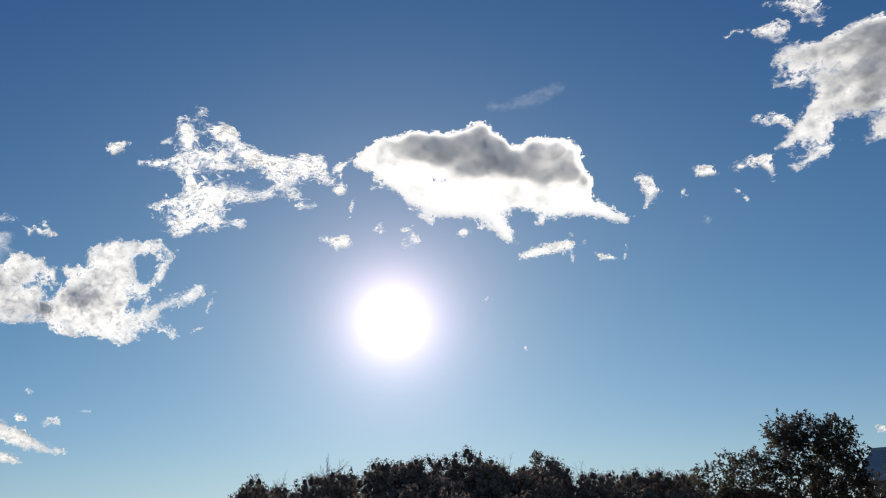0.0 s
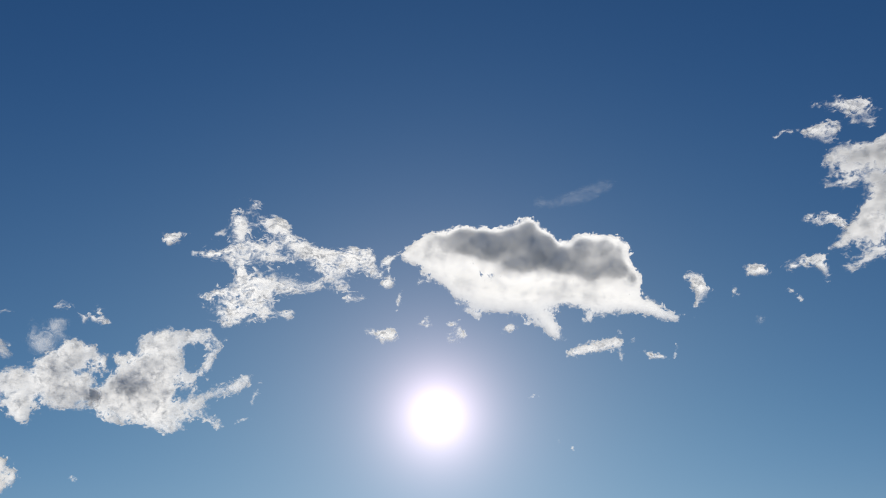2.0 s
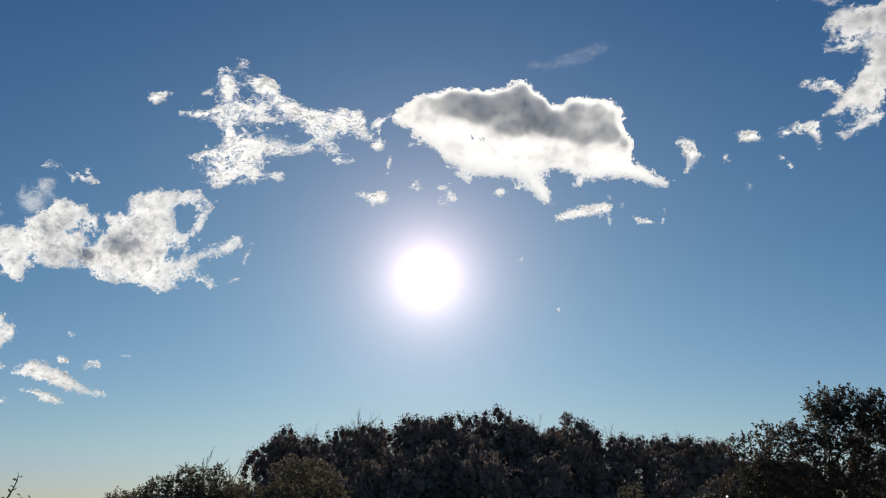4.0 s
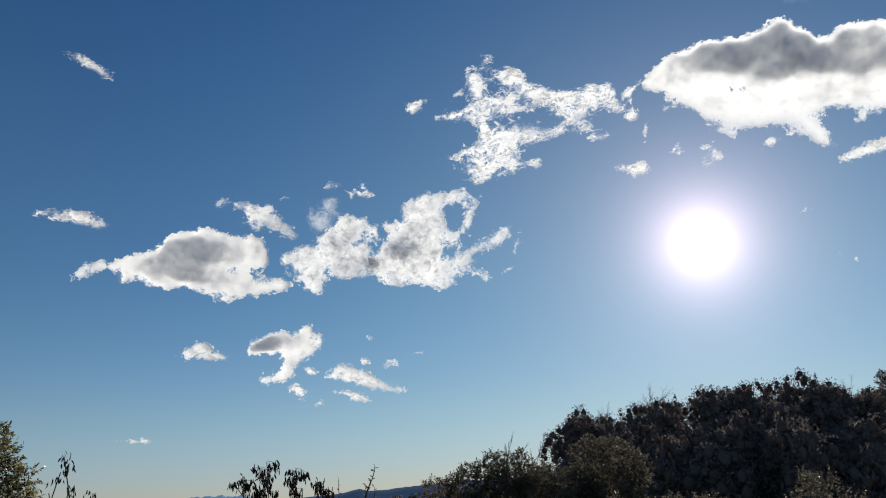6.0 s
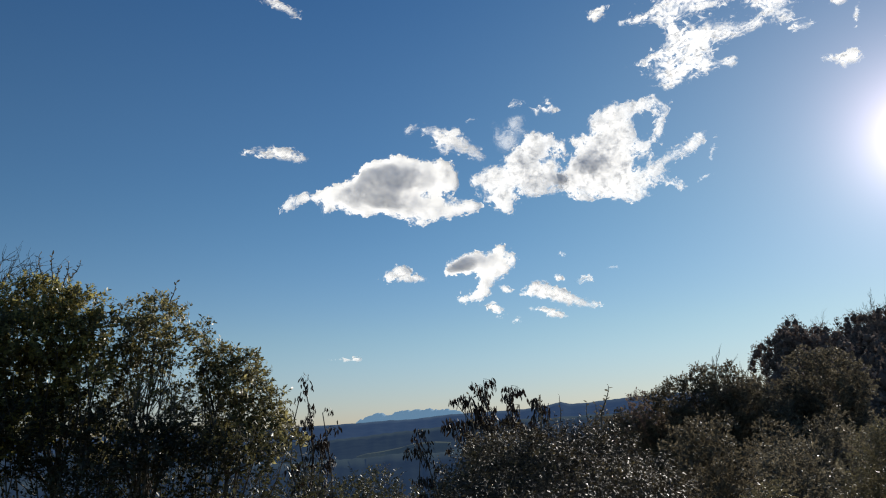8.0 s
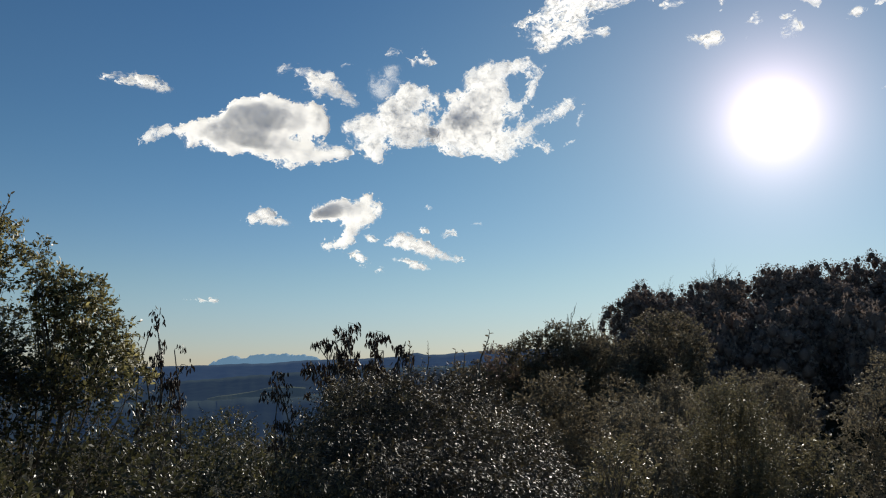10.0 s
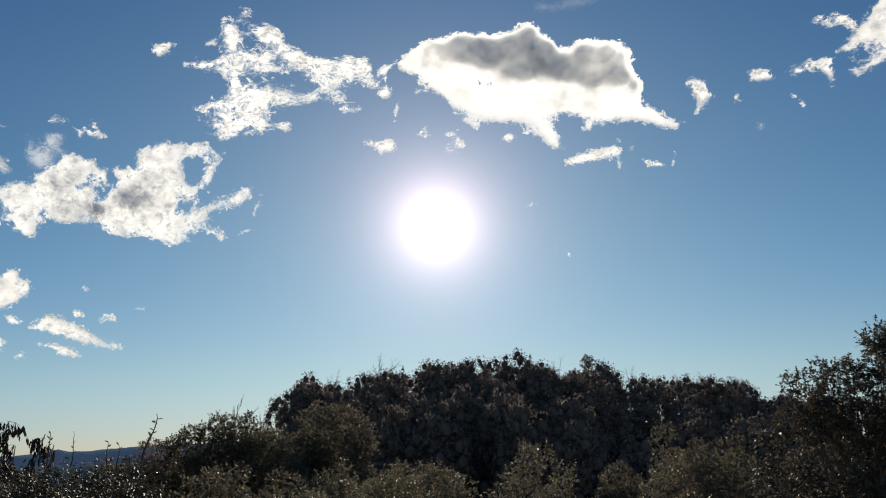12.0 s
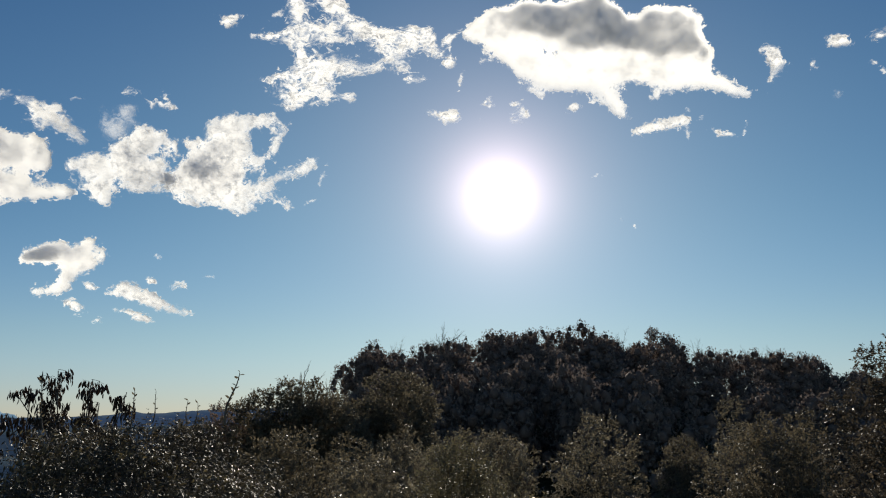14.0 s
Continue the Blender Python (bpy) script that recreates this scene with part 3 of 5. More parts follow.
def bare_tree(label, foot, height, spread, seed, group="bare trees on the hill", thin=1.0):
    """A leafless tree: a stem that forks again and again into thin twigs."""
    rng = np.random.default_rng(seed)
    root = tagged(new("bare_tree"), label, "tree", group)
    root.location = foot
    stem, twigs = [], []
    stem.append((bend((0, 0, 0), (0, 0, height * 0.72), rng, 0.02, 8), height * 0.012 * thin, height * 0.006 * thin))
    front = [(np.array((0, 0, height * (0.42 + 0.30 * i / 8))), unit(rng.normal(0, spread, 3) * (1, 1, 0.2) + (0, 0, 1.0)), height * 0.22, height * 0.005 * thin) for i in range(9)]
    for level in range(4):
        following = []
        for p, d, size, r in front:
            e = p + d * size
            (stem if level == 0 else twigs).append((bend(p, e, rng, 0.06, 4), r, r * 0.55))
            for s in (0.45, 0.75, 1.0):
                following.append((p + d * size * s, unit(d + rng.normal(0, 0.30 + spread * 0.3, 3) + (0, 0, 0.12)), size * 0.55, r * 0.6))
        front = following
    v, fc = tubes(stem, 5)
    mesh_object("trunk", v, fc, TWIG, root, smooth=True)
    v, fc = tubes(twigs, 3)
    tagged(mesh_object("twig", v, fc, TWIG, root), kind="stuff")
    return root


for az, r, top, seed, thin in ((-4.4, 78, 6.3, 1, 1.0), (-7.6, 80, 5.35, 2, 0.6), (7.3, 80, 5.85, 6, 0.6), (10.3, 79, 5.6, 3, 0.6), (12.1, 79, 5.2, 4, 0.6), (15.2, 80, 4.75, 5, 0.6), (16.6, 80, 4.7, 7, 0.6)):
    x, y = r * math.sin(radians(az)), r * math.cos(radians(az))
    z = float(ground_height(x, y))
    bare_tree("pale leafless tree among the hilltop oaks", (x, y, z), 1.6 + r * math.tan(radians(top)) - z, 0.5, seed, thin=thin)


def dome_tree(az, r, top):
    x, y = r * math.sin(radians(az)), r * math.cos(radians(az))
    z = float(ground_height(x, y))
    h = 1.6 + r * math.tan(radians(top)) - z
    crown = [(x + a * h / 10, y + b * h / 10, z + c * h / 5.5, d * h / 9.5) for a, b, c, d in prototype(0, "dome")]
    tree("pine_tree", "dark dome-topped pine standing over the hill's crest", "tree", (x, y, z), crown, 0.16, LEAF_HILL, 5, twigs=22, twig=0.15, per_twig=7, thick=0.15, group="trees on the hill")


dome_tree(9.2, 79, 6.3)

for x, y, top, seed in (-10.54, 41.41, 3.36, 21), (-9.69, 41.61, 3.2, 22):
    z = float(ground_height(x, y))
    bare_tree("thin leafless tree rising through the oaks", (x, y, z), top - z, 0.10, seed, group="bare trees on the flank")

# ---- trees in the dip and on the near slope ----


def slope_tree(label, x, y, top, width, height, seed, leaf=0.095, mat=LEAF_OAK, n=40, twigs=26, twig=0.2, up=0.4, name="oak_tree", ratio=0.125, taper=0.0):
    rng = np.random.default_rng(seed)
    foot = (x, y, float(ground_height(x, y)) - 0.05)
    height = min(height, top - foot[2] - 0.4)
    return tree(name, label, "tree", foot, round_clumps(rng, x, y, top, width, height, n, ratio, taper), leaf, mat, seed, twigs=twigs, twig=twig, per_twig=7, slim=0.55, thick=0.11, up=up, group="trees in the dip")


slope_tree("grey-green oak with a rounded glinting crown", 2.4, 30.44, 2.1, 3.86, 6.5, 11, mat=LEAF_GREY)
slope_tree("broad oak with a rounded olive crown", 7.79, 30.42, 2.18, 4.51, 6.7, 12, mat=LEAF_OAK)
slope_tree("small oak behind a larger one", 8.15, 35.5, 2.73, 2.19, 6, 13, mat=LEAF_GREY)
slope_tree("oak with a leafy dull green crown", 8.38, 28.15, 2.27, 2.16, 6, 14, mat=LEAF_OAK)
slope_tree("dim dark oak in the shade of the dip", 7.09, 39.84, 1.48, 2.98, 5, 15, mat=LEAF_OAK)
slope_tree("spreading grey-green oak above the shrubs", -1.28, 34.59, 1.9, 4.38, 6.1, 16, mat=LEAF_GREY)
slope_tree("young oak with upright yellowish shoots", -2.06, 23.55, 1.35, 4.21, 5.7, 17, mat=LEAF_YELLOW, up=1.8, twig=0.42, leaf=0.08, twigs=40, taper=0.45)
slope_tree("oak at the foot of the hill", -6.31, 46.24, 4.84, 5.30, 7, 18, mat=LEAF_GREY, leaf=0.14, twigs=18)
slope_tree("oak at the foot of the hill", -7.71, 44.02, 3.28, 3.87, 6.3, 19, mat=LEAF_OAK, leaf=0.14, twigs=18)
slope_tree("dark evergreen oak on the hill's flank", -10.06, 41.53, 4.2, 3.98, 7.5, 20, mat=LEAF_OAK, leaf=0.13, twigs=20)
slope_tree("dark evergreen oak on the hill's flank", -11.37, 39.13, 3.28, 4.06, 7, 21, mat=LEAF_OAK, leaf=0.13, twigs=20)
slope_tree("low oak at the end of the flank", -13.79, 40.49, 2.71, 3.98, 6.3, 22, mat=LEAF_RUST, leaf=0.13, twigs=20)
slope_tree("low dark oak at the end of the flank", -16.87, 43.64, 2.01, 3.74, 6, 23, mat=LEAF_OAK, leaf=0.13, twigs=20)
slope_tree("olive oak on the hill's flank", -10.60, 39.81, 3.76, 3.6, 6.2, 101, mat=LEAF_GREY, leaf=0.12, twigs=22)
slope_tree("olive oak on the hill's flank", -12.41, 39.29, 3.00, 3.4, 6.2, 102, mat=LEAF_OAK, leaf=0.12, twigs=22)
slope_tree("low dark oak at the end of the flank", -14.14, 38.70, 2.22, 3.2, 6.2, 103, mat=LEAF_OAK, leaf=0.12, twigs=22)
slope_tree("olive oak on the hill's flank", -8.52, 40.31, 3.34, 3.6, 6.2, 104, mat=LEAF_GREY, leaf=0.12, twigs=22)
slope_tree("grey-green oak among the others in the dip", -4.79, 33.66, 1.78, 3.4, 5.5, 111, mat=LEAF_GREY, leaf=0.095, n=30)
slope_tree("small olive oak among the others in the dip", -3.00, 30.85, 1.33, 2.8, 5.5, 112, mat=LEAF_GREY, leaf=0.095, n=30)
slope_tree("leafy oak on the near slope", -5.74, 29.45, 1.47, 3.2, 5.5, 113, mat=LEAF_OAK, leaf=0.095, n=30)
slope_tree("low oak with upright yellowish shoots", -0.08, 25.00, -0.04, 2.4, 5.5, 114, mat=LEAF_YELLOW, leaf=0.095, n=30)
slope_tree("leafy oak on the near slope", -6.04, 21.92, 1.76, 3.28, 5.5, 24, mat=LEAF_OAK, leaf=0.085, twigs=34)
slope_tree("leafy oak on the near slope", -3.93, 20.32, 1.29, 2.71, 5.5, 25, mat=LEAF_GREY, leaf=0.085, twigs=34)
slope_tree("bright green young bush", -3, 13.38, 0.76, 1.14, 2.2, 26, mat=LEAF_YELLOW, leaf=0.06, twigs=60, twig=0.2, name="bush", up=0.8)

# low bushes that cover the slope towards the valley
bush_rng = np.random.default_rng(77)
bush = None
bush_spots = []
while len(bush_spots) < 62:
    az, r = bush_rng.uniform(-66, -19), 19 + 90 * bush_rng.random() ** 1.3
    x, y = r * math.sin(radians(az)), r * math.cos(radians(az))
    if all((x - a) ** 2 + (y - b) ** 2 > (1.5 + r * 0.018) ** 2 for a, b in bush_spots):
        bush_spots.append((x, y))
for x, y in bush_spots:
    r = math.hypot(x, y)
    z = float(ground_height(x, y)) - 0.05
    tall = min(1.6 - r * math.tan(radians(bush_rng.uniform(3.4, 4.4))) - z, 3.6) if r < 75 else bush_rng.uniform(1.0, 1.8)
    tall = max(tall, 0.9)
    wide = tall * bush_rng.uniform(0.9, 1.4)
    place = Matrix.Translation((x, y, z)) @ Matrix.Rotation(bush_rng.uniform(0, 6.28), 4, "Z") @ Matrix.Diagonal((wide / 2.2, wide / 2.2, tall / 2.0, 1))
    if bush is None:
        crown = [(0.62 * math.cos(i * 2.4) * (0.4 + 0.6 * (i % 3) / 2), 0.62 * math.sin(i * 2.4) * (0.4 + 0.6 * (i % 3) / 2), 0.55 + 0.11 * i, 0.42) for i in range(10)]
        bush = tree("bush", "dark green bush on the slope", "bush", (0, 0, 0), crown, 0.115, LEAF_OAK, 78, twigs=11, twig=0.18, per_twig=6, slim=0.55, thick=0.05, group="bushes on the slope", forks=0)
        bush.matrix_basis = place
    else:
        copy_at(bush, place)

# ---- near trees and shrubs ----
RIGHT_OAK = [(6.72, 18.84, 3.06, 0.25), (7.26, 18.87, 3.27, 0.27), (7.27, 18.4, 2.76, 0.34), (7.84, 18.6, 3.29, 0.23), (7.79, 18.29, 2.79, 0.36),
          (8.3, 18.15, 3.83, 0.3), (8.68, 18.22, 3.86, 0.32), (8.2, 18.18, 3.42, 0.32), (8.73, 18.03, 3.42, 0.41), (8.97, 17.62, 3.59, 0.27),
          (9.33, 17.83, 3.78, 0.27), (9.43, 17.66, 3.35, 0.32), (9.07, 17.66, 2.9, 0.48), (8.53, 18.36, 2.89, 0.48), (9.48, 17.52, 2.98, 0.23),
          (9.34, 17.65, 2.51, 0.41), (7.68, 18.11, 2.2, 0.51), (8.55, 17.96, 2.05, 0.63), (6.99, 18.51, 2.31, 0.41)]
RIGHT_OAK += [(6.64, 19.61, 2.06, 0.49), (6.34, 19.77, 1.04, 0.47), (7.41, 19.95, 1.17, 0.7), (7.46, 19.04, 2.2, 0.58), (6.51, 19.98, 0.02, 0.52),
          (7.44, 19.82, 0.04, 0.7), (8.17, 18.67, 1.96, 0.82), (7.99, 18.44, 0.65, 0.93), (9.22, 18.26, 1.98, 0.82), (9.44, 18.81, 0.65, 0.93),
          (6.65, 19.91, -0.84, 0.7), (7.77, 18.64, -0.65, 1.05), (9.19, 18.51, -0.62, 1.05)]
RIGHT_OAK += [(8.53, 18.64, 3.89, 0.36), (8.98, 18.28, 3.83, 0.39), (9.49, 18.06, 3.77, 0.36), (8.46, 18.1, 3.22, 0.46), (9.26, 18.18, 3.13, 0.51),
          (7.85, 19.16, 3.19, 0.41), (7.15, 19.03, 2.63, 0.41)]
right_foot = (8.13, 18.97)
tree("oak_tree", "large evergreen oak with a ragged brownish crown", "tree", (*right_foot, float(ground_height(*right_foot)) - 0.05), RIGHT_OAK, 0.082, LEAF_BROWN, 31,
     twigs=62, twig=0.15, per_twig=8, slim=0.55, thick=0.16, stems=True, inner=0.2)

LEFT_OAK = [(-5.96, 3.38, 2.75, 0.16), (-5.88, 3.52, 2.79, 0.16), (-5.68, 3.56, 2.75, 0.15), (-5.51, 3.62, 2.72, 0.12), (-5.65, 3.17, 2.48, 0.18),
          (-5.70, 3.40, 2.50, 0.19), (-5.62, 3.56, 2.50, 0.19), (-5.39, 3.59, 2.52, 0.14), (-5.34, 3.67, 2.59, 0.09), (-6.02, 3.46, 2.25, 0.21),
          (-5.77, 3.55, 2.24, 0.21), (-5.48, 3.61, 2.26, 0.17), (-5.76, 3.36, 1.94, 0.22), (-5.86, 3.72, 1.97, 0.21), (-5.64, 3.97, 2.39, 0.12),
          (-6.09, 3.19, 2.63, 0.25), (-5.91, 3.04, 2.24, 0.29), (-5.91, 3.15, 1.91, 0.29)]
left_foot = (-5.85, 3.66)
tree("oak_tree", "bushy evergreen oak with yellow-green sunlit leaves", "tree", (*left_foot, float(ground_height(*left_foot)) - 0.05), LEFT_OAK, 0.037, LEAF_PAINTED_SUN, 32,
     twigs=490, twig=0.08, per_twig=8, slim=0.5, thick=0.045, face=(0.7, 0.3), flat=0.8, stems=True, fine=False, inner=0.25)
MIDDLE_OAK = [(-5.64, 4.21, 2.72, 0.10), (-5.32, 4.12, 2.72, 0.10), (-5.44, 4.37, 2.71, 0.07), (-5.51, 4.04, 2.54, 0.12), (-5.65, 4.36, 2.59, 0.13),
          (-5.26, 4.21, 2.55, 0.09), (-5.69, 4.14, 2.33, 0.14), (-5.66, 4.35, 2.37, 0.13), (-5.33, 4.24, 2.38, 0.08), (-5.81, 4.17, 2.05, 0.16),
          (-5.87, 4.06, 1.81, 0.18), (-5.36, 4.04, 2.13, 0.09),
          (-5.42, 4.35, 2.10, 0.09), (-5.40, 4.38, 1.90, 0.12), (-5.47, 4.29, 1.78, 0.14), (-5.33, 4.46, 1.73, 0.12), (-5.33, 4.46, 2.00, 0.06)]
middle_foot = (-5.71, 4.21)
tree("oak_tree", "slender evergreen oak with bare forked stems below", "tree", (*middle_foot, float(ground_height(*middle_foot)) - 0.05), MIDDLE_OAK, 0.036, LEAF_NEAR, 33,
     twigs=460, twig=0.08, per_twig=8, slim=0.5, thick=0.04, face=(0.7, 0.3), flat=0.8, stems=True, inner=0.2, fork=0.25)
LOW_OAK = [(-5.47, 4.69, 2.61, 0.06), (-5.24, 4.42, 2.49, 0.05), (-5.34, 4.68, 2.44, 0.08), (-5.38, 4.59, 2.36, 0.08), (-5.18, 4.64, 2.36, 0.10),
          (-5.12, 4.79, 2.32, 0.11), (-5.22, 5.03, 2.25, 0.08), (-5.30, 4.59, 2.19, 0.12), (-5.11, 4.67, 2.18, 0.14), (-5.19, 4.99, 2.12, 0.11),
          (-5.01, 5.00, 2.04, 0.08), (-5.40, 4.84, 1.98, 0.15), (-5.07, 4.78, 1.95, 0.14), (-4.99, 4.92, 1.90, 0.12), (-5.07, 5.18, 1.89, 0.07),
          (-4.92, 5.12, 1.74, 0.08), (-5.33, 4.69, 1.77, 0.13), (-5.11, 4.74, 1.74, 0.15), (-4.89, 4.81, 1.71, 0.12)]
low_foot = (-5.35, 4.81)
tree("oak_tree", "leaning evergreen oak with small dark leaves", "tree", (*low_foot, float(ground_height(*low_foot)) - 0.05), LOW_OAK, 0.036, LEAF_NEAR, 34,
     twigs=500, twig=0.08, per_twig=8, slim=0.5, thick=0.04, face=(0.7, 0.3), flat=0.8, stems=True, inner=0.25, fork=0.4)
THICKET = [(-5.84, 3.05, 1.89, 0.24), (-5.61, 3.25, 1.88, 0.22), (-5.56, 3.56, 1.87, 0.22), (-5.35, 3.73, 1.83, 0.2), (-5.26, 3.98, 1.81, 0.18),
          (-5.06, 4.15, 1.76, 0.16), (-4.89, 4.29, 1.72, 0.13)]
THICKET += [(-5.81, 3.28, 1.71, 0.23), (-5.57, 3.5, 1.72, 0.2), (-5.25, 3.63, 1.71, 0.2), (-5.21, 3.93, 1.67, 0.18), (-5, 4.11, 1.62, 0.18),
          (-4.91, 4.34, 1.64, 0.16), (-4.65, 4.36, 1.67, 0.13), (-4.58, 4.52, 1.62, 0.13)]
THICKET += [(-6.24, 4.5, 1.43, 0.29), (-5.81, 4.66, 1.39, 0.26), (-4.9, 3.62, 1.15, 0.27), (-5.05, 4.3, 1.21, 0.25), (-5.35, 4.95, 1.27, 0.23),
          (-4.37, 4.17, 1.09, 0.23), (-4.88, 5.2, 1.27, 0.19), (-3.95, 4.21, 1.07, 0.18), (-4.65, 4.67, 1.16, 0.19), (-4.17, 3.28, 1.09, 0.24),
          (-5.26, 3.43, 1.25, 0.37)]
thicket_foot = (-6.85, 6.06)
tree("bush", "tangled thicket of small-leaved bushes", "bush", (*thicket_foot, float(ground_height(*thicket_foot)) - 0.05), THICKET, 0.042, LEAF_THICKET, 35,
     twigs=150, twig=0.16, per_twig=8, slim=0.5, thick=0.04, stems=True, inner=0.25)
LOW_BUSH = [(-10.87, 12.39, 0.76, 0.3), (-9.59, 11.91, 0.49, 0.42), (-9.69, 12.93, 0.66, 0.34), (-8.04, 11.17, 0.4, 0.44), (-7.2, 10.82, 0.32, 0.48),
          (-7.7, 9.36, 0.18, 0.46), (-6.08, 10.02, 0.28, 0.48), (-6.43, 8.71, 0.15, 0.41), (-5.61, 10.58, 0.17, 0.46), (-6.68, 11.98, 0.35, 0.36),
          (-5.51, 8.37, 0.2, 0.4)]
bush_foot = (-7.78, 11.12)
tree("bush", "low dark green bushes on the slope", "bush", (*bush_foot, float(ground_height(*bush_foot)) - 0.05), LOW_BUSH, 0.06, LEAF_THICKET, 36,
     twigs=80, twig=0.2, per_twig=7, slim=0.5, thick=0.05, stems=True, inner=0.25)
NEAR_BUSH = [(-7.61, 7.84, 0.76, 0.31), (-7.83, 8.62, 0.91, 0.29), (-7.18, 8.41, 0.78, 0.32), (-7.3, 9.17, 0.85, 0.27), (-6.15, 7.01, 0.62, 0.33),
          (-5.81, 7.39, 0.59, 0.3), (-6.21, 6.44, 0.61, 0.28), (-6.54, 8.66, 0.72, 0.24), (-6.47, 6.22, 0.71, 0.3), (-6.4, 5.75, 0.67, 0.28)]
near_foot = (-6.57, 7.53)
tree("bush", "dark green small-leaved bush in the dip", "bush", (*near_foot, float(ground_height(*near_foot)) - 0.05), NEAR_BUSH, 0.05, LEAF_THICKET, 39,
     twigs=110, twig=0.17, per_twig=7, slim=0.5, thick=0.04, stems=True, inner=0.25)
SHRUB = [(-4.32, 7.24, 1.50, 0.24), (-4.00, 7.13, 1.50, 0.24), (-3.73, 6.97, 1.55, 0.18), (-3.51, 7.07, 1.53, 0.23), (-3.44, 7.31, 1.51, 0.23),
          (-3.27, 7.62, 1.46, 0.25), (-4.24, 6.73, 1.36, 0.21), (-3.97, 6.67, 1.44, 0.21), (-3.68, 6.57, 1.43, 0.17), (-3.44, 6.56, 1.43, 0.18),
          (-3.24, 6.78, 1.43, 0.17), (-3.15, 7.10, 1.39, 0.19), (-2.98, 7.31, 1.36, 0.19), (-4.08, 6.23, 1.27, 0.18), (-3.84, 6.15, 1.34, 0.17),
          (-3.57, 6.18, 1.33, 0.19), (-3.34, 6.20, 1.36, 0.16), (-3.16, 6.22, 1.37, 0.21), (-2.98, 6.44, 1.31, 0.19)]
SHRUB += [(-2.85, 6.69, 1.29, 0.20), (-2.67, 6.90, 1.27, 0.19), (-3.86, 5.75, 1.18, 0.19), (-3.50, 5.58, 1.22, 0.17), (-3.35, 5.72, 1.22, 0.16),
          (-3.14, 5.76, 1.23, 0.16), (-2.97, 5.86, 1.25, 0.16), (-2.71, 5.91, 1.24, 0.17), (-2.57, 6.14, 1.21, 0.18), (-2.40, 6.47, 1.15, 0.20),
          (-3.62, 5.27, 1.08, 0.19), (-3.34, 5.25, 1.14, 0.17), (-3.17, 5.30, 1.16, 0.17), (-2.94, 5.19, 1.17, 0.14), (-2.75, 5.27, 1.17, 0.14),
          (-2.61, 5.35, 1.17, 0.15), (-2.46, 5.50, 1.15, 0.15), (-2.33, 5.76, 1.10, 0.15), (-2.18, 5.99, 1.08, 0.15)]
SHRUB += [(-3.31, 4.85, 1.04, 0.18), (-3.08, 4.79, 1.07, 0.15), (-2.88, 4.86, 1.09, 0.17), (-2.67, 4.78, 1.13, 0.16), (-2.51, 4.79, 1.11, 0.13),
          (-2.38, 4.92, 1.10, 0.13), (-2.28, 5.14, 1.07, 0.15), (-2.11, 5.29, 1.04, 0.15), (-2.04, 5.65, 1.01, 0.16), (-3.06, 4.63, 0.97, 0.17),
          (-2.84, 4.61, 1.00, 0.16), (-2.58, 4.42, 1.08, 0.15), (-2.44, 4.62, 1.06, 0.13), (-2.28, 4.64, 1.07, 0.15), (-2.15, 4.83, 1.02, 0.14),
          (-1.99, 4.82, 1.01, 0.15), (-1.89, 5.10, 0.99, 0.15)]
shrub_foot = (-3.34, 6.38)
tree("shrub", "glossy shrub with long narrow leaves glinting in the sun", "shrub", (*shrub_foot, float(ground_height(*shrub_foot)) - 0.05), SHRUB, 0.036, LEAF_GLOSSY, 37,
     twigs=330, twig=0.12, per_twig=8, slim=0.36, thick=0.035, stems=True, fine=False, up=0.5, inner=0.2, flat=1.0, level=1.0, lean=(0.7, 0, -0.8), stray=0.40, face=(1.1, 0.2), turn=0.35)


def drooping_sapling(label, foot, tips, seed, leaf=0.1, bunches=16):
    """A thin sapling whose withered leaves hang in bunches from the ends of its stems."""
    rng = np.random.default_rng(seed)
    foot = np.asarray(foot, float)
    root = tagged(new("sapling"), label, "sapling", "saplings with hanging leaves")
    root.location = foot
    paths, base = [], []
    tips = np.asarray(tips, float) - foot
    hub = tips.mean(0) * 0.45
    paths.append((bend((0, 0, 0), hub, rng, 0.05, 6), 0.026, 0.018))
    for t in tips:
        path = bend(hub, t, rng, 0.07, 7)
        paths.append((path, 0.015, 0.005))
        for _ in range(bunches):
            d = unit(rng.normal(size=3) * (1, 1, 0.5))
            p = path[int(rng.integers(3, 7))] + (0, 0, rng.uniform(-0.10, 0.03))
            e = p + d * rng.uniform(0.05, 0.17)
            paths.append((np.array([p, (p + e) / 2 + (0, 0, 0.012), e]), 0.003, 0.0015))
            base += [e + rng.normal(0, 0.026, 3) for _ in range(11)]
    v, fc = tubes(paths, 5)
    mesh_object("trunk", v, fc, BARK, root, smooth=True)
    base = np.array(base)
    axis = unit(rng.normal(0, 0.28, base.shape) + (0, 0, -1.0))
    length = leaf * rng.uniform(0.6, 1.2, len(base))
    leaf_object("foliage", base, axis, unit(rng.normal(size=base.shape)), length, length * 0.3, LEAF_DRY, root, True)


def slope_foot(x, y):
    return (x, y, float(ground_height(x, y)) - 0.05)


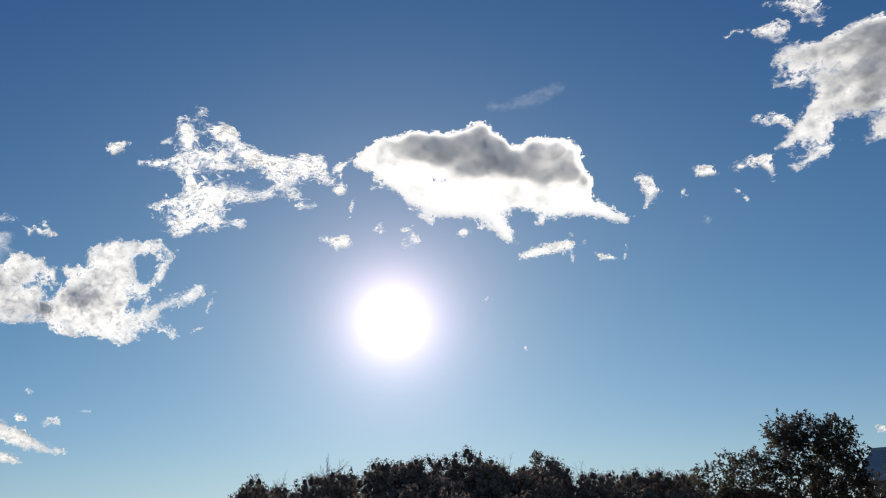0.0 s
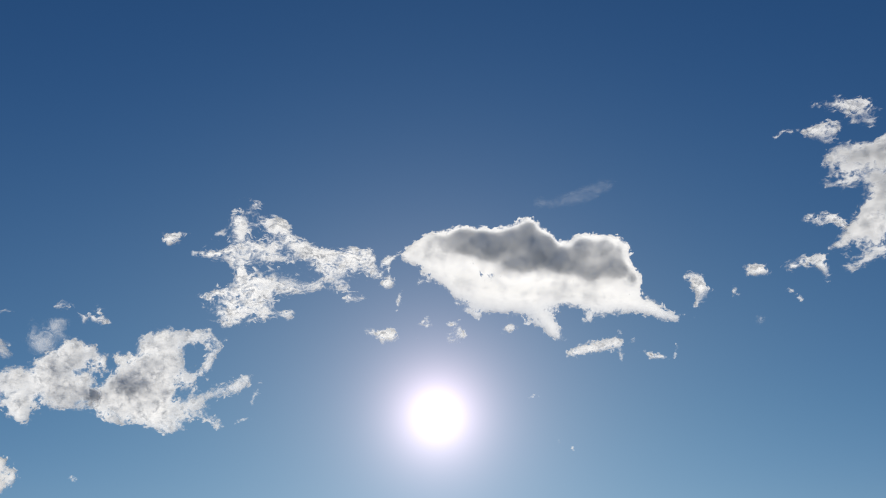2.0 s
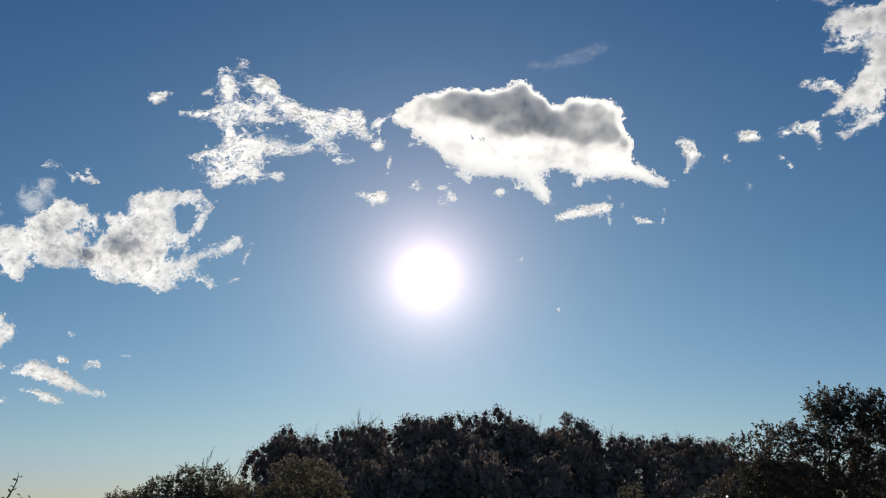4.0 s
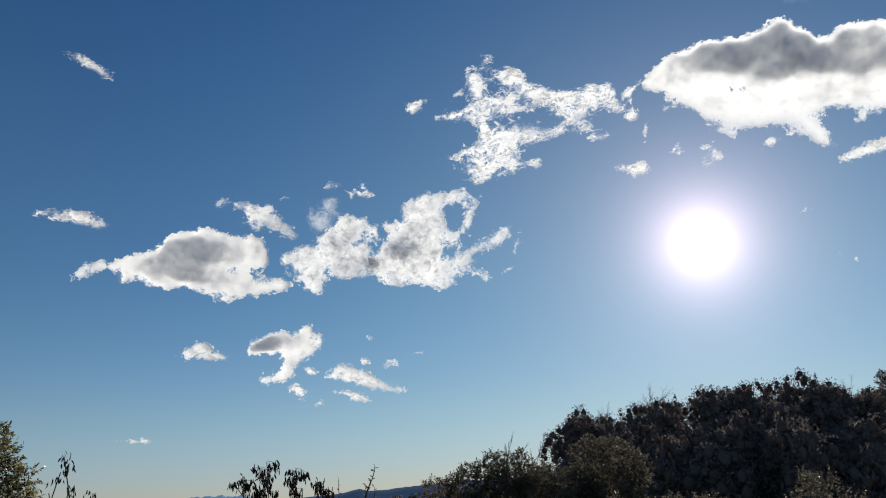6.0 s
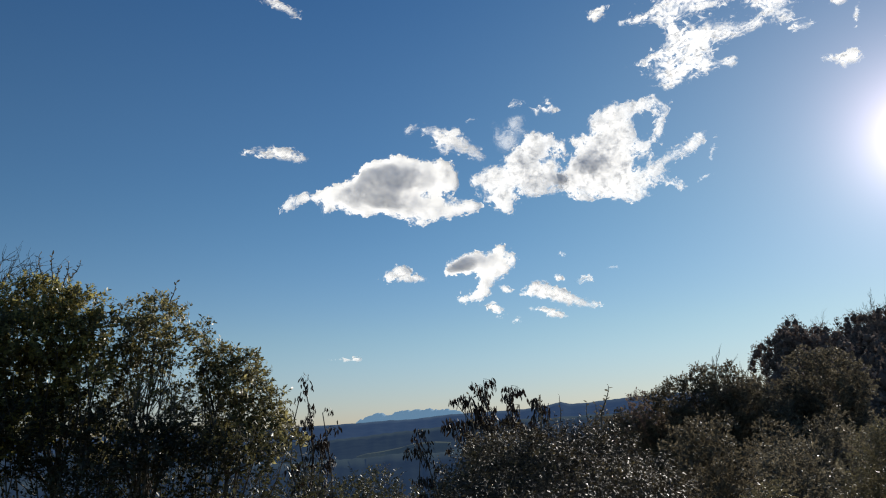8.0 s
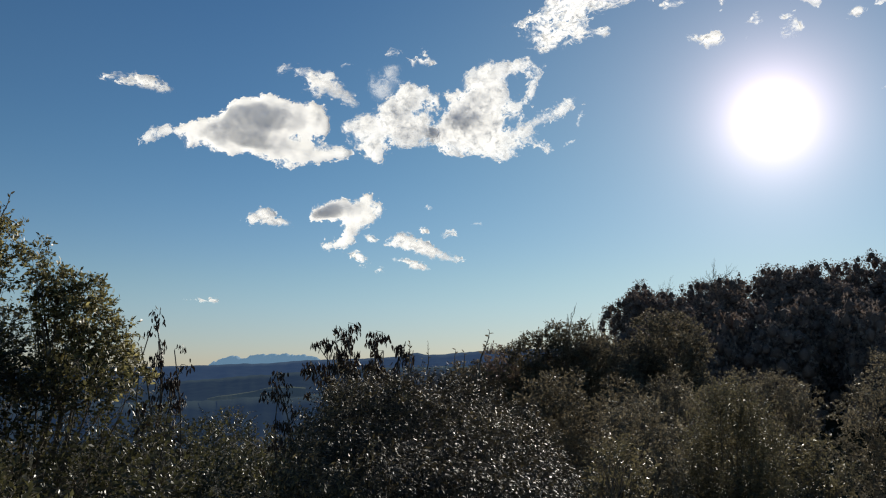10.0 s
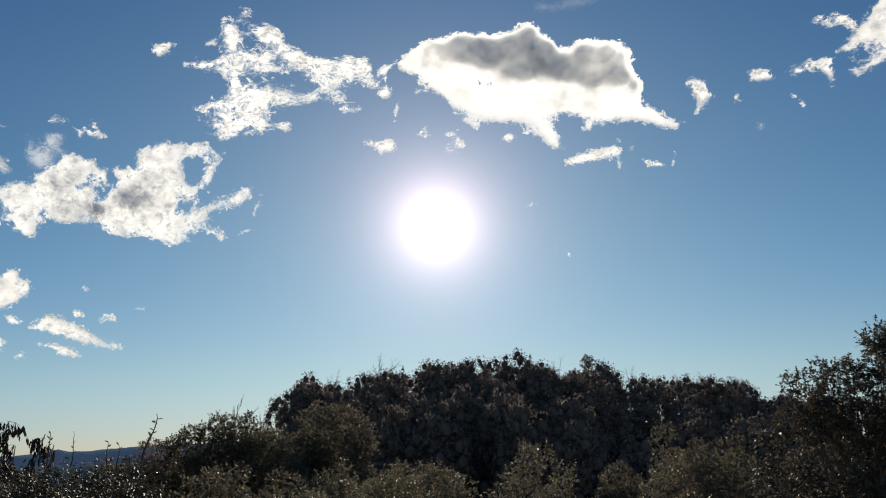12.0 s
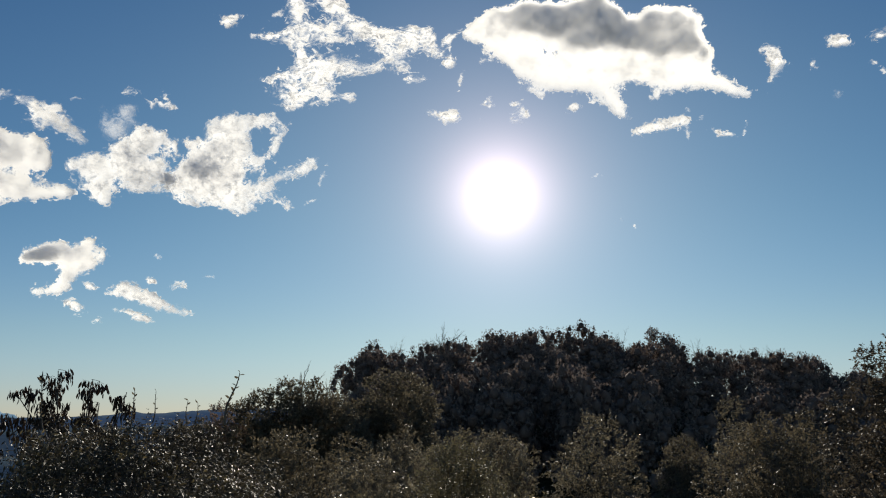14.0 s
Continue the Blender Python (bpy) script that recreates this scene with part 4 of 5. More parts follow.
drooping_sapling("thin sapling with withered leaves hanging in bunches", slope_foot(-6.34, 6.94),
                 [(-6.32, 6.89, 2.33), (-6.34, 6.88, 2.19), (-6.38, 7.03, 2.05), (-6.22, 7.08, 1.96), (-6.15, 7.10, 1.81), (-6.48, 6.90, 2.00), (-6.17, 6.94, 1.70)], 51, 0.065, 10)
drooping_sapling("bushy sapling with dark withered leaves hanging in bunches", slope_foot(-5.50, 9.87),
                 [(-5.66, 9.66, 2.31), (-5.70, 9.68, 2.22), (-5.79, 9.79, 2.12), (-5.93, 9.64, 2.12), (-5.97, 9.48, 2.02), (-5.85, 9.65, 1.95), (-5.73, 9.73, 1.94), (-5.61, 9.72, 1.94), (-6.12, 9.57, 1.83), (-5.83, 9.57, 1.78), (-5.67, 9.74, 1.76), (-5.41, 9.93, 2.20), (-5.41, 9.90, 2.11), (-5.33, 9.99, 1.97), (-5.49, 9.94, 1.87), (-5.49, 10.00, 1.76), (-5.05, 10.05, 2.09), (-5.00, 10.17, 1.98), (-5.13, 10.12, 2.00), (-5.13, 10.01, 1.84), (-5.18, 9.91, 1.73), (-5.58, 9.96, 1.65)], 52, 0.09)
drooping_sapling("single leaning stem with a few withered leaves", slope_foot(-5.81, 8.59),
                 [(-5.95, 8.5, 1.71), (-5.96, 8.49, 1.57), (-5.93, 8.51, 1.47)], 53, 0.07)


def shoot(label, foot, tip, seed, first=0.2, count=20, leaf=0.026):
    """A long thin shoot with small leaves set by turns along its upper part."""
    rng = np.random.default_rng(seed)
    foot = np.asarray(foot, float)
    root = tagged(new("shoot"), label, "plant", "shoots")
    root.location = foot
    path = bend((0, 0, 0), np.asarray(tip) - foot, rng, 0.06, 14)
    v, fc = tubes([(path, 0.006, 0.0018)], 5)
    mesh_object("stem", v, fc, BARK, root, smooth=True)
    along = np.linspace(first, 1.0, count) * (len(path) - 1.001)
    base = np.array([path[int(u)] + (path[int(u) + 1] - path[int(u)]) * (u - int(u)) for u in along])
    turn = np.arange(count) * 2.4 + rng.uniform(0, 6)
    axis = unit(np.column_stack([np.cos(turn), np.sin(turn), rng.uniform(0.2, 1.1, count)]))
    length = leaf * rng.uniform(0.6, 1.2, count)
    leaf_object("foliage", base, axis, unit(rng.normal(size=base.shape)), length, length * 0.45, LEAF_OAK, root, True)


shoot("long thin shoot rising above the glossy shrub", (-2.07, 4.41, 1.74), (-2.02, 4.43, 1.97), 61, 0.4, 12, 0.024)
shoot("upright leafy shoot above the crown", (-5.87, 3.53, 2.88), (-5.88, 3.52, 3.13), 170, 0.15, 14, 0.03)
shoot("upright leafy shoot above the crown", (-5.84, 3.59, 2.84), (-5.83, 3.59, 3.15), 171, 0.15, 14, 0.03)
shoot("upright leafy shoot above the crown", (-5.82, 3.61, 2.92), (-5.80, 3.64, 3.04), 172, 0.15, 14, 0.03)
shoot("upright leafy shoot above the crown", (-5.79, 3.66, 2.86), (-5.78, 3.68, 3.09), 173, 0.15, 14, 0.03)
shoot("upright leafy shoot above the crown", (-5.78, 3.68, 2.93), (-5.73, 3.75, 3.08), 174, 0.15, 14, 0.03)
shoot("upright leafy shoot above the crown", (-5.92, 3.45, 2.80), (-5.92, 3.44, 2.96), 175, 0.15, 14, 0.03)
shoot("upright leafy shoot above the crown", (-5.35, 4.11, 2.74), (-5.35, 4.11, 2.88), 180, 0.2, 10, 0.03)
shoot("upright leafy shoot above the crown", (-5.29, 4.20, 2.72), (-5.26, 4.23, 2.93), 181, 0.2, 10, 0.03)
shoot("upright leafy shoot above the crown", (-5.30, 4.18, 2.76), (-5.30, 4.18, 2.83), 182, 0.2, 10, 0.03)
shoot("upright leafy shoot above the crown", (-5.53, 3.87, 2.63), (-5.53, 3.87, 2.77), 183, 0.2, 10, 0.03)
shoot("upright leafy shoot above the crown", (-5.51, 3.90, 2.63), (-5.49, 3.92, 2.76), 184, 0.2, 10, 0.03)
shoot("upright leafy shoot above the crown", (-3.89, 6.22, 1.7), (-3.92, 6.2, 2.03), 78)
shoot("upright leafy shoot above the crown", (-3.48, 6.64, 1.7), (-3.47, 6.65, 1.98), 79)

shoot("slender upright shoot above the glossy shrub", (-3.62, 7.36, 1.75), (-3.61, 7.37, 2.00), 81, 0.2, 7, 0.034)
shoot("slender upright shoot above the glossy shrub", (-3.38, 7.47, 1.74), (-3.38, 7.47, 1.93), 84, 0.2, 7, 0.034)
shoot("slender upright shoot above the glossy shrub", (-3.32, 7.50, 1.74), (-3.31, 7.50, 1.91), 85, 0.2, 7, 0.034)


slope_tree("low oak in front of the grey-roofed house", 12.97, 22.53, 3.67, 3.1, 5.9, 29, mat=LEAF_BROWN, leaf=0.1)


def arching_shrub(label, foot, stems, seed, thick):
    """A leafless shrub: stems that rise from one foot and arch over, each through three places, with side twigs."""
    rng = np.random.default_rng(seed)
    root = tagged(new("bare_shrub"), label, "shrub", "leafless shrubs")
    root.location = foot
    main, twigs = [], []
    for places in stems:
        a, b, c = (np.array(p) - foot for p in places)
        path = [a * (1 - u) ** 2 + 2 * (2 * b - (a + c) / 2) * u * (1 - u) + c * u * u + rng.normal(0, 0.006, 3) for u in np.linspace(0, 1, 10)]
        main.append(([np.zeros(3), a * 0.5 + rng.normal(0, 0.02, 3)] + path, thick, thick * 0.22))
        for i in range(3, 10):
            for _ in range(2):
                way = unit(unit(path[i] - path[i - 1]) + rng.normal(0, 0.55, 3) + (0, 0, 0.25))
                twigs.append((bend(path[i], path[i] + way * rng.uniform(0.06, 0.22), rng, 0.1, 4), thick * 0.3, thick * 0.12))
    v, fc = tubes(main, 5)
    mesh_object("stem", v, fc, TWIG, root, smooth=True)
    v, fc = tubes(twigs, 3)
    tagged(mesh_object("twig", v, fc, TWIG, root), kind="stuff")


arching_shrub("dead grey shrub with thin stems arching over the oak", slope_foot(-6.45, 3.45), [
    ((-6.23, 3.44, 2.60), (-6.11, 3.41, 2.98), (-6.00, 3.50, 3.07)), ((-6.25, 3.40, 2.66), (-6.09, 3.45, 2.92), (-5.94, 3.60, 3.00)),
    ((-6.23, 3.45, 2.62), (-6.07, 3.49, 2.86), (-5.97, 3.56, 3.03)), ((-6.27, 3.37, 2.66), (-6.14, 3.36, 2.85), (-6.07, 3.39, 2.97)),
    ((-6.22, 3.47, 2.58), (-6.03, 3.55, 2.94), (-5.90, 3.68, 2.96)), ((-6.25, 3.41, 2.75), (-6.13, 3.39, 2.93), (-6.02, 3.47, 3.01)),
    ((-6.20, 3.50, 2.59), (-6.04, 3.54, 2.82), (-6.00, 3.51, 3.01)), ((-6.24, 3.42, 2.83), (-6.13, 3.38, 3.04), (-6.07, 3.38, 3.10)),
], 93, 0.007)
arching_shrub("fan of pale leafless stems leaning out between the oaks", slope_foot(-5.75, 3.75), [
    ((-5.47, 3.82, 1.55), (-5.29, 3.87, 1.91), (-5.22, 3.88, 2.14)), ((-5.48, 3.81, 1.57), (-5.31, 3.84, 1.86), (-5.19, 3.91, 2.10)),
    ((-5.44, 3.85, 1.54), (-5.24, 3.93, 1.91), (-5.09, 4.05, 2.16)), ((-5.43, 3.87, 1.56), (-5.25, 3.92, 1.80), (-5.11, 4.02, 2.07)),
    ((-5.36, 3.97, 1.57), (-5.14, 4.06, 1.94), (-5.02, 4.12, 2.09)), ((-5.35, 3.98, 1.59), (-5.14, 4.06, 1.86), (-5.02, 4.13, 1.99)),
    ((-5.33, 4.01, 1.61), (-5.18, 4.01, 1.94), (-5.11, 4.02, 2.19)), ((-5.49, 3.79, 1.62), (-5.35, 3.78, 1.88), (-5.27, 3.80, 2.08)),
    ((-5.31, 4.03, 1.59), (-5.09, 4.12, 1.86), (-4.98, 4.18, 1.97)), ((-5.45, 3.84, 1.53), (-5.32, 3.81, 1.77), (-5.24, 3.85, 1.91)),
], 94, 0.008)

# ---- buildings ----


def box(name, size, mat, parent, place, label=""):
    bm = bmesh.new()
    bmesh.ops.create_cube(bm, size=1.0, matrix=Matrix.Translation(place) @ Matrix.Diagonal((*size, 1)))
    bmesh.ops.bevel(bm, geom=bm.edges[:], offset=0.012, segments=1, affect="EDGES")
    me = bpy.data.meshes.new(name)
    bm.to_mesh(me)
    bm.free()
    me.materials.append(mat)
    ob = new(name, me)
    ob.parent = parent
    if label:
        ob["label"] = label
    return ob


def hip_roof(parent, w, d, low, high, flat, mat):
    """A hipped roof with overhanging eaves and a capped ridge."""
    a, b = w / 2 + 0.3, d / 2 + 0.3
    c = flat / 2
    verts = [(-a, -b, low), (a, -b, low), (a, b, low), (-a, b, low), (-c, 0, high), (c, 0, high),
             (-a, -b, low - 0.12), (a, -b, low - 0.12), (a, b, low - 0.12), (-a, b, low - 0.12)]
    faces = [(0, 1, 5, 4), (1, 2, 5), (2, 3, 4, 5), (3, 0, 4), (0, 6, 7, 1), (1, 7, 8, 2), (2, 8, 9, 3), (3, 9, 6, 0), (9, 8, 7, 6)]
    roof = mesh_object("roof", verts, faces, mat, parent)
    v, fc = tubes([([(-c, 0, high), (0, 0, high + 0.005), (c, 0, high)], 0.09, 0.09)], 8)
    mesh_object("ridge_cap", v, fc, mat, roof, smooth=True)
    return roof


house_at = (22.61, 35.67)
house_top = 5.13
house_base = float(ground_height(*house_at))
house = tagged(new("house"), "house with a grey hipped roof behind the oak", "house")
house.location = (*house_at, house_base)
house.rotation_euler = (0, 0, radians(-25))
h = house_top - house_base
box("wall", (6.0, 4.6, h - 1.3), STONE, house, (0, 0, (h - 1.3) / 2), "grey stone walls")
hip_roof(house, 6.0, 4.6, h - 1.3, h, 4.6, SLATE)

shed_at = (4.45, 42.8)
shed = tagged(new("shed"), "small whitewashed shed half hidden by trees", "shed")
shed_base = float(ground_height(*shed_at))
shed.location = (*shed_at, shed_base)
shed.rotation_euler = (0, 0, radians(-6))
box("wall", (1.7, 1.8, 3.2), WHITEWASH, shed, (0, 0, 1.6), "whitewashed walls")
box("door", (0.8, 0.05, 1.9), DOORWOOD, shed, (0.35, -0.925, 0.97), "weathered wooden door")
hip_roof(shed, 1.7, 1.8, 3.2, 3.8, 0.5, SLATE)


# ---- clouds ----
CLOUD_DISTANCE = 4000.0


def blur(field, radius):
    """A soft round blur of a grid."""
    k = max(1, int(radius * 2.5))
    w = np.exp(-0.5 * (np.arange(-k, k + 1) / radius) ** 2)
    w /= w.sum()
    for axis in (0, 1):
        padded = np.pad(field, [(k, k) if i == axis else (0, 0) for i in (0, 1)], mode="edge")
        field = np.apply_along_axis(lambda row: np.convolve(row, w, "valid"), axis, padded)
    return field


def pieces(mask):
    """The connected pieces of a grid mask, one mask each."""
    left = mask.copy()
    while left.any():
        i, j = np.argwhere(left)[0]
        piece = np.zeros_like(mask)
        front = [(i, j)]
        left[i, j] = False
        while front:
            i, j = front.pop()
            piece[i, j] = True
            for a, b in ((i + 1, j), (i - 1, j), (i, j + 1), (i, j - 1)):
                if 0 <= a < mask.shape[0] and 0 <= b < mask.shape[1] and left[a, b]:
                    left[a, b] = False
                    front.append((a, b))
        yield piece


def cloud(label, style, *groups):
    """A cloud out of rounded puffs (azimuth, elevation, half width, half height in degrees, tilt, density): a
    lens-shaped body, thick where dense, with grey shade painted in by the density; a density below nought makes a gap.
    """
    puffs = [p for group in groups for p in group]
    az0 = sum(p[0] for p in puffs) / len(puffs)
    el0 = sum(p[1] for p in puffs) / len(puffs)
    squeeze = math.cos(radians(el0))
    px = np.array([((p[0] - az0) * squeeze, p[1] - el0, p[2], p[3], radians(p[4]), p[5]) for p in puffs])
    pad = 0.5
    x0, x1 = (px[:, 0] - px[:, 2:4].max(1)).min() - pad, (px[:, 0] + px[:, 2:4].max(1)).max() + pad
    y0, y1 = (px[:, 1] - px[:, 2:4].max(1)).min() - pad, (px[:, 1] + px[:, 2:4].max(1)).max() + pad
    small = (px[:, 2] * px[:, 3]).sum() < 2.5
    step = 0.06 if small else min(0.10, max(0.06, (x1 - x0) / 105))
    gx, gy = np.arange(x0, x1, step), np.arange(y0, y1, step)
    X, Y = np.meshgrid(gx, gy)
    wx, wy = np.zeros_like(X), np.zeros_like(X)
    for i in range(X.shape[0]):
        for j in range(X.shape[1]):
            v = noise.noise_vector(((X[i, j] + az0) * 1.6, (Y[i, j] + el0) * 1.6, 0.0)) * 0.15 + noise.noise_vector(((X[i, j] + az0) * 4.2, (Y[i, j] + el0) * 4.2, 7.0)) * 0.07
            wx[i, j], wy[i, j] = v[0], v[1]
    XX, YY = X + wx, Y + wy
    edge = np.full(X.shape, -2.0)
    thick, weight = np.zeros_like(X), np.full(X.shape, 1e-6)
    for x, y, a, b, tilt, dense in px:
        u = (XX - x) * math.cos(tilt) + (YY - y) * math.sin(tilt)
        w = -(XX - x) * math.sin(tilt) + (YY - y) * math.cos(tilt)
        q = np.sqrt((u / a) ** 2 + (w / b) ** 2)
        value = (1 - q) * max(min(a, b), 0.2)
        if dense < 0:
            edge = np.minimum(edge, -value)
            continue
        h = 0.55
        top = np.maximum(edge, value)
        edge = top + np.maximum(h - np.abs(edge - value), 0) ** 2 / (4 * h)
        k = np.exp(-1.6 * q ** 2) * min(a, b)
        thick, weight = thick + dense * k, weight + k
    for width in (0.2, 0.34):
        edge = np.maximum(edge, blur(edge, width / step))
    edge = edge - 0.04
    deep = min(1.0, float(edge.max()))
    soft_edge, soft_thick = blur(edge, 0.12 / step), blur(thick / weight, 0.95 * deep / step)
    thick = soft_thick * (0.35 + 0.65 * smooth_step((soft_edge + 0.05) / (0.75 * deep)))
    swell = np.sqrt(np.maximum(soft_edge, 0.0)) * 0.6 + 0.012
    tan = math.pi / 180 * CLOUD_DISTANCE
    a, e = radians(az0), radians(el0)
    centre = Vector((math.sin(a) * math.cos(e), math.cos(a) * math.cos(e), math.sin(e))) * CLOUD_DISTANCE
    right = Vector((math.cos(a), -math.sin(a), 0))
    toward = -centre.normalized()
    upward = toward.cross(right)
    m = Matrix((right, upward, toward)).transposed().to_4x4()
    m.translation = centre + Vector((0, 0, 1.7))
    for inside in pieces(edge > -0.34):
        if inside.sum() < 12 or edge[inside].max() < 0.02:
            continue
        index = -np.ones(X.shape, int)
        count = int(inside.sum())
        index[inside] = np.arange(count)
        flat = np.stack([X[inside] * tan, Y[inside] * tan], -1)
        depth = swell[inside] * tan
        verts = np.concatenate([np.column_stack([flat, depth]), np.column_stack([flat, -depth])])
        quads = np.stack([index[:-1, :-1], index[:-1, 1:], index[1:, 1:], index[1:, :-1]], -1).reshape(-1, 4)
        quads = quads[(quads >= 0).all(1)]
        # the rim: edges that belong to one face only
        edges = np.concatenate([quads[:, [0, 1]], quads[:, [1, 2]], quads[:, [2, 3]], quads[:, [3, 0]]])
        key = np.sort(edges, 1) @ np.array([count, 1])
        _, first, times = np.unique(key, return_index=True, return_counts=True)
        rim = edges[first[times == 1]]
        side = np.column_stack([rim[:, 1], rim[:, 0], rim[:, 0] + count, rim[:, 1] + count])
        faces = np.concatenate([quads, quads[:, ::-1] + count, side])
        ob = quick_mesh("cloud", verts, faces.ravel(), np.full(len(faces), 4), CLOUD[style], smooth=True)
        for name, field in (("thickness_and_shade", thick), ("edge", edge)):
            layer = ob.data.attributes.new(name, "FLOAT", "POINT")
            # the side turned to the sun is set thin to let the light in, save where the density is high
            lit = np.maximum(field[inside] - 1.1, 0.0) * 0.6 if name == "thickness_and_shade" else field[inside]
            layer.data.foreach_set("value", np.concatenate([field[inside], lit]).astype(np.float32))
        ob.matrix_world = m
        tagged(ob, label, "cloud", "clouds in the sky")


cloud("ragged white wispy cloud with torn filaments", "wispy", [
    (-13.42, 28.79, 0.51, 0.18, 1, 0.6), (-13.75, 28.35, 0.33, 0.18, 50, 0.5), (-14.33, 27.65, 0.41, 0.37, 46, 0.55), (-15.12, 27.59, 0.51, 0.18, 81, 0.4),
    (-15.77, 26.70, 0.52, 0.11, 37, 0.3), (-14.41, 26.74, 0.52, 0.81, 2, 0.55), (-11.83, 27.29, 0.74, 0.74, 1, 0.62), (-11.09, 26.68, 0.73, 0.40, -55, 0.6),
    (-13.16, 25.81, 1.67, 0.37, -4, 0.58), (-13.08, 27.35, 0.89, 0.22, 11, 0.4), (-10.05, 26.05, 1.19, 0.60, -15, 0.62), (-8.19, 25.66, 1.20, 0.60, -6, 0.62),
    (-6.32, 25.51, 1.20, 0.56, -2, 0.6), (-4.94, 25.64, 0.60, 0.52, -32, 0.5),
], [
    (-4.61, 24.78, 0.75, 0.34, -22, 0.35), (-6.17, 26.13, 0.60, 0.22, 8, 0.4), (-16.76, 25.16, 0.59, 0.22, 3, 0.5), (-15.41, 25.06, 0.81, 0.22, -3, 0.5),
    (-13.98, 25.36, 1.11, 0.37, 6, 0.58), (-12.34, 25.20, 1.31, 0.30, 6, 0.5), (-14.06, 24.06, 0.56, 0.67, 1, 0.52), (-12.67, 23.67, 1.31, 0.49, 9, 0.6),
    (-11.32, 23.53, 1.05, 0.45, 0, 0.5), (-10.50, 23.27, 1.13, 0.26, 15, 0.4), (-8.86, 23.52, 1.06, 0.23, 11, 0.4), (-7.08, 23.93, 0.90, 0.41, -36, 0.48),
    (-5.79, 22.96, 0.72, 0.23, 8, 0.42), (-7.38, 24.76, 1.69, 0.30, -1, 0.42),
], [
    (-15.58, 22.65, 0.97, 0.30, 17, 0.5), (-14.37, 22.98, 0.97, 0.37, 21, 0.55), (-12.75, 22.70, 0.98, 0.41, 20, 0.55), (-14.77, 22.11, 1.04, 0.19, -9, 0.4),
    (-14.56, 21.33, 1.27, 0.41, -7, 0.6), (-14.76, 20.80, 0.67, 0.34, 1, 0.55), (-13.72, 21.68, 0.49, 0.38, 21, 0.5), (-12.35, 21.54, 0.49, 0.49, 0, 0.45),
    (-11.13, 21.62, 0.53, 0.15, -0, 0.35), (-10.48, 21.62, 0.30, 0.23, 29, 0.4), (-13.20, 22.20, 0.80, 0.30, 5, 0.2), (-11.00, 24.40, 0.50, 0.12, -4, -1),
])
cloud("small torn shred of white cloud", "wispy", [
    (-3.62, 23.88, 0.53, 0.41, -3, 0.5), (-4.05, 25.16, 0.74, 0.19, 32, 0.35), (-3.07, 25.74, 0.48, 0.11, 37, 0.3), (-3.41, 24.72, 0.59, 0.11, -77, 0.25),
    (-2.83, 22.49, 0.30, 0.15, 77, 0.5), (-2.63, 23.15, 0.34, 0.11, 77, 0.35),
])
cloud("large white cumulus cloud with a grey shaded core", "cumulus", [
    (-1.33, 26.34, 0.92, 0.70, 26, 0.7), (0.16, 26.41, 1.39, 1.25, 10, 1.15), (2.03, 26.62, 1.46, 1.39, -6, 1.65), (3.83, 26.27, 1.63, 1.45, -7, 1.7),
    (5.79, 26.56, 1.35, 1.21, 3, 1.7), (6.88, 27.36, 0.98, 0.81, 2, 1.05), (7.79, 25.91, 1.44, 1.37, -38, 2), (9.25, 24.93, 1.40, 1.26, -9, 1.9),
    (10.89, 25.72, 1.17, 1.17, -10, 1.2), (12.33, 25.67, 1.15, 1.08, -10, 1.15), (13.39, 25.49, 0.69, 0.93, -31, 1), (12.96, 24.25, 1.35, 1.15, -10, 1.9),
    (14.07, 23.43, 0.80, 0.87, -50, 1.3),
], [
    (11.07, 24.12, 2.06, 0.96, -9, 2.1), (6.11, 24.96, 2.51, 1.07, -7, 1.8), (0.14, 24.98, 1.49, 0.60, -29, 0.5), (2.10, 23.98, 1.66, 0.96, -20, 0.45),
    (4.03, 23.06, 2.01, 1.10, -11, 0.42), (6.29, 22.75, 2.15, 1.04, -2, 0.42), (9.02, 22.93, 2.11, 0.81, -8, 0.62), (11.54, 22.51, 2.06, 0.79, -9, 0.48),
    (13.78, 22.09, 1.62, 0.64, -15, 0.45), (15.50, 21.56, 0.99, 0.50, -21, 0.45), (16.49, 21.10, 0.65, 0.26, -16, 0.4), (17.04, 21.00, 0.41, 0.13, 16, 0.35),
], [
    (1.41, 23.40, 0.56, 0.30, -45, 0.4), (2.12, 22.23, 0.51, 0.22, 15, 0.4), (2.89, 21.87, 0.33, 0.29, 66, 0.35), (7.71, 21.49, 0.73, 0.47, -47, 0.5),
    (8.24, 20.69, 0.80, 0.47, -47, 0.55), (8.64, 20.16, 0.57, 0.21, -23, 0.5), (6.90, 21.10, 0.54, 0.14, -7, 0.35), (11.01, 21.21, 0.58, 0.28, 28, 0.45),
    (12.24, 21.58, 0.68, 0.20, -9, 0.4), (-1.13, 24.29, 0.52, 0.19, 6, 0.35), (-2.14, 26.06, 0.45, 0.22, -43, 0.4),
])
cloud("hooked curl of white cloud", "wispy", [
    (17.79, 23.20, 0.56, 0.16, 4, 0.5), (18.49, 22.82, 0.48, 0.38, -67, 0.6), (18.73, 22.18, 0.76, 0.38, -80, 0.55), (18.35, 21.46, 0.47, 0.17, 72, 0.45),
    (19.16, 22.31, 0.48, 0.10, -28, 0.3),
])
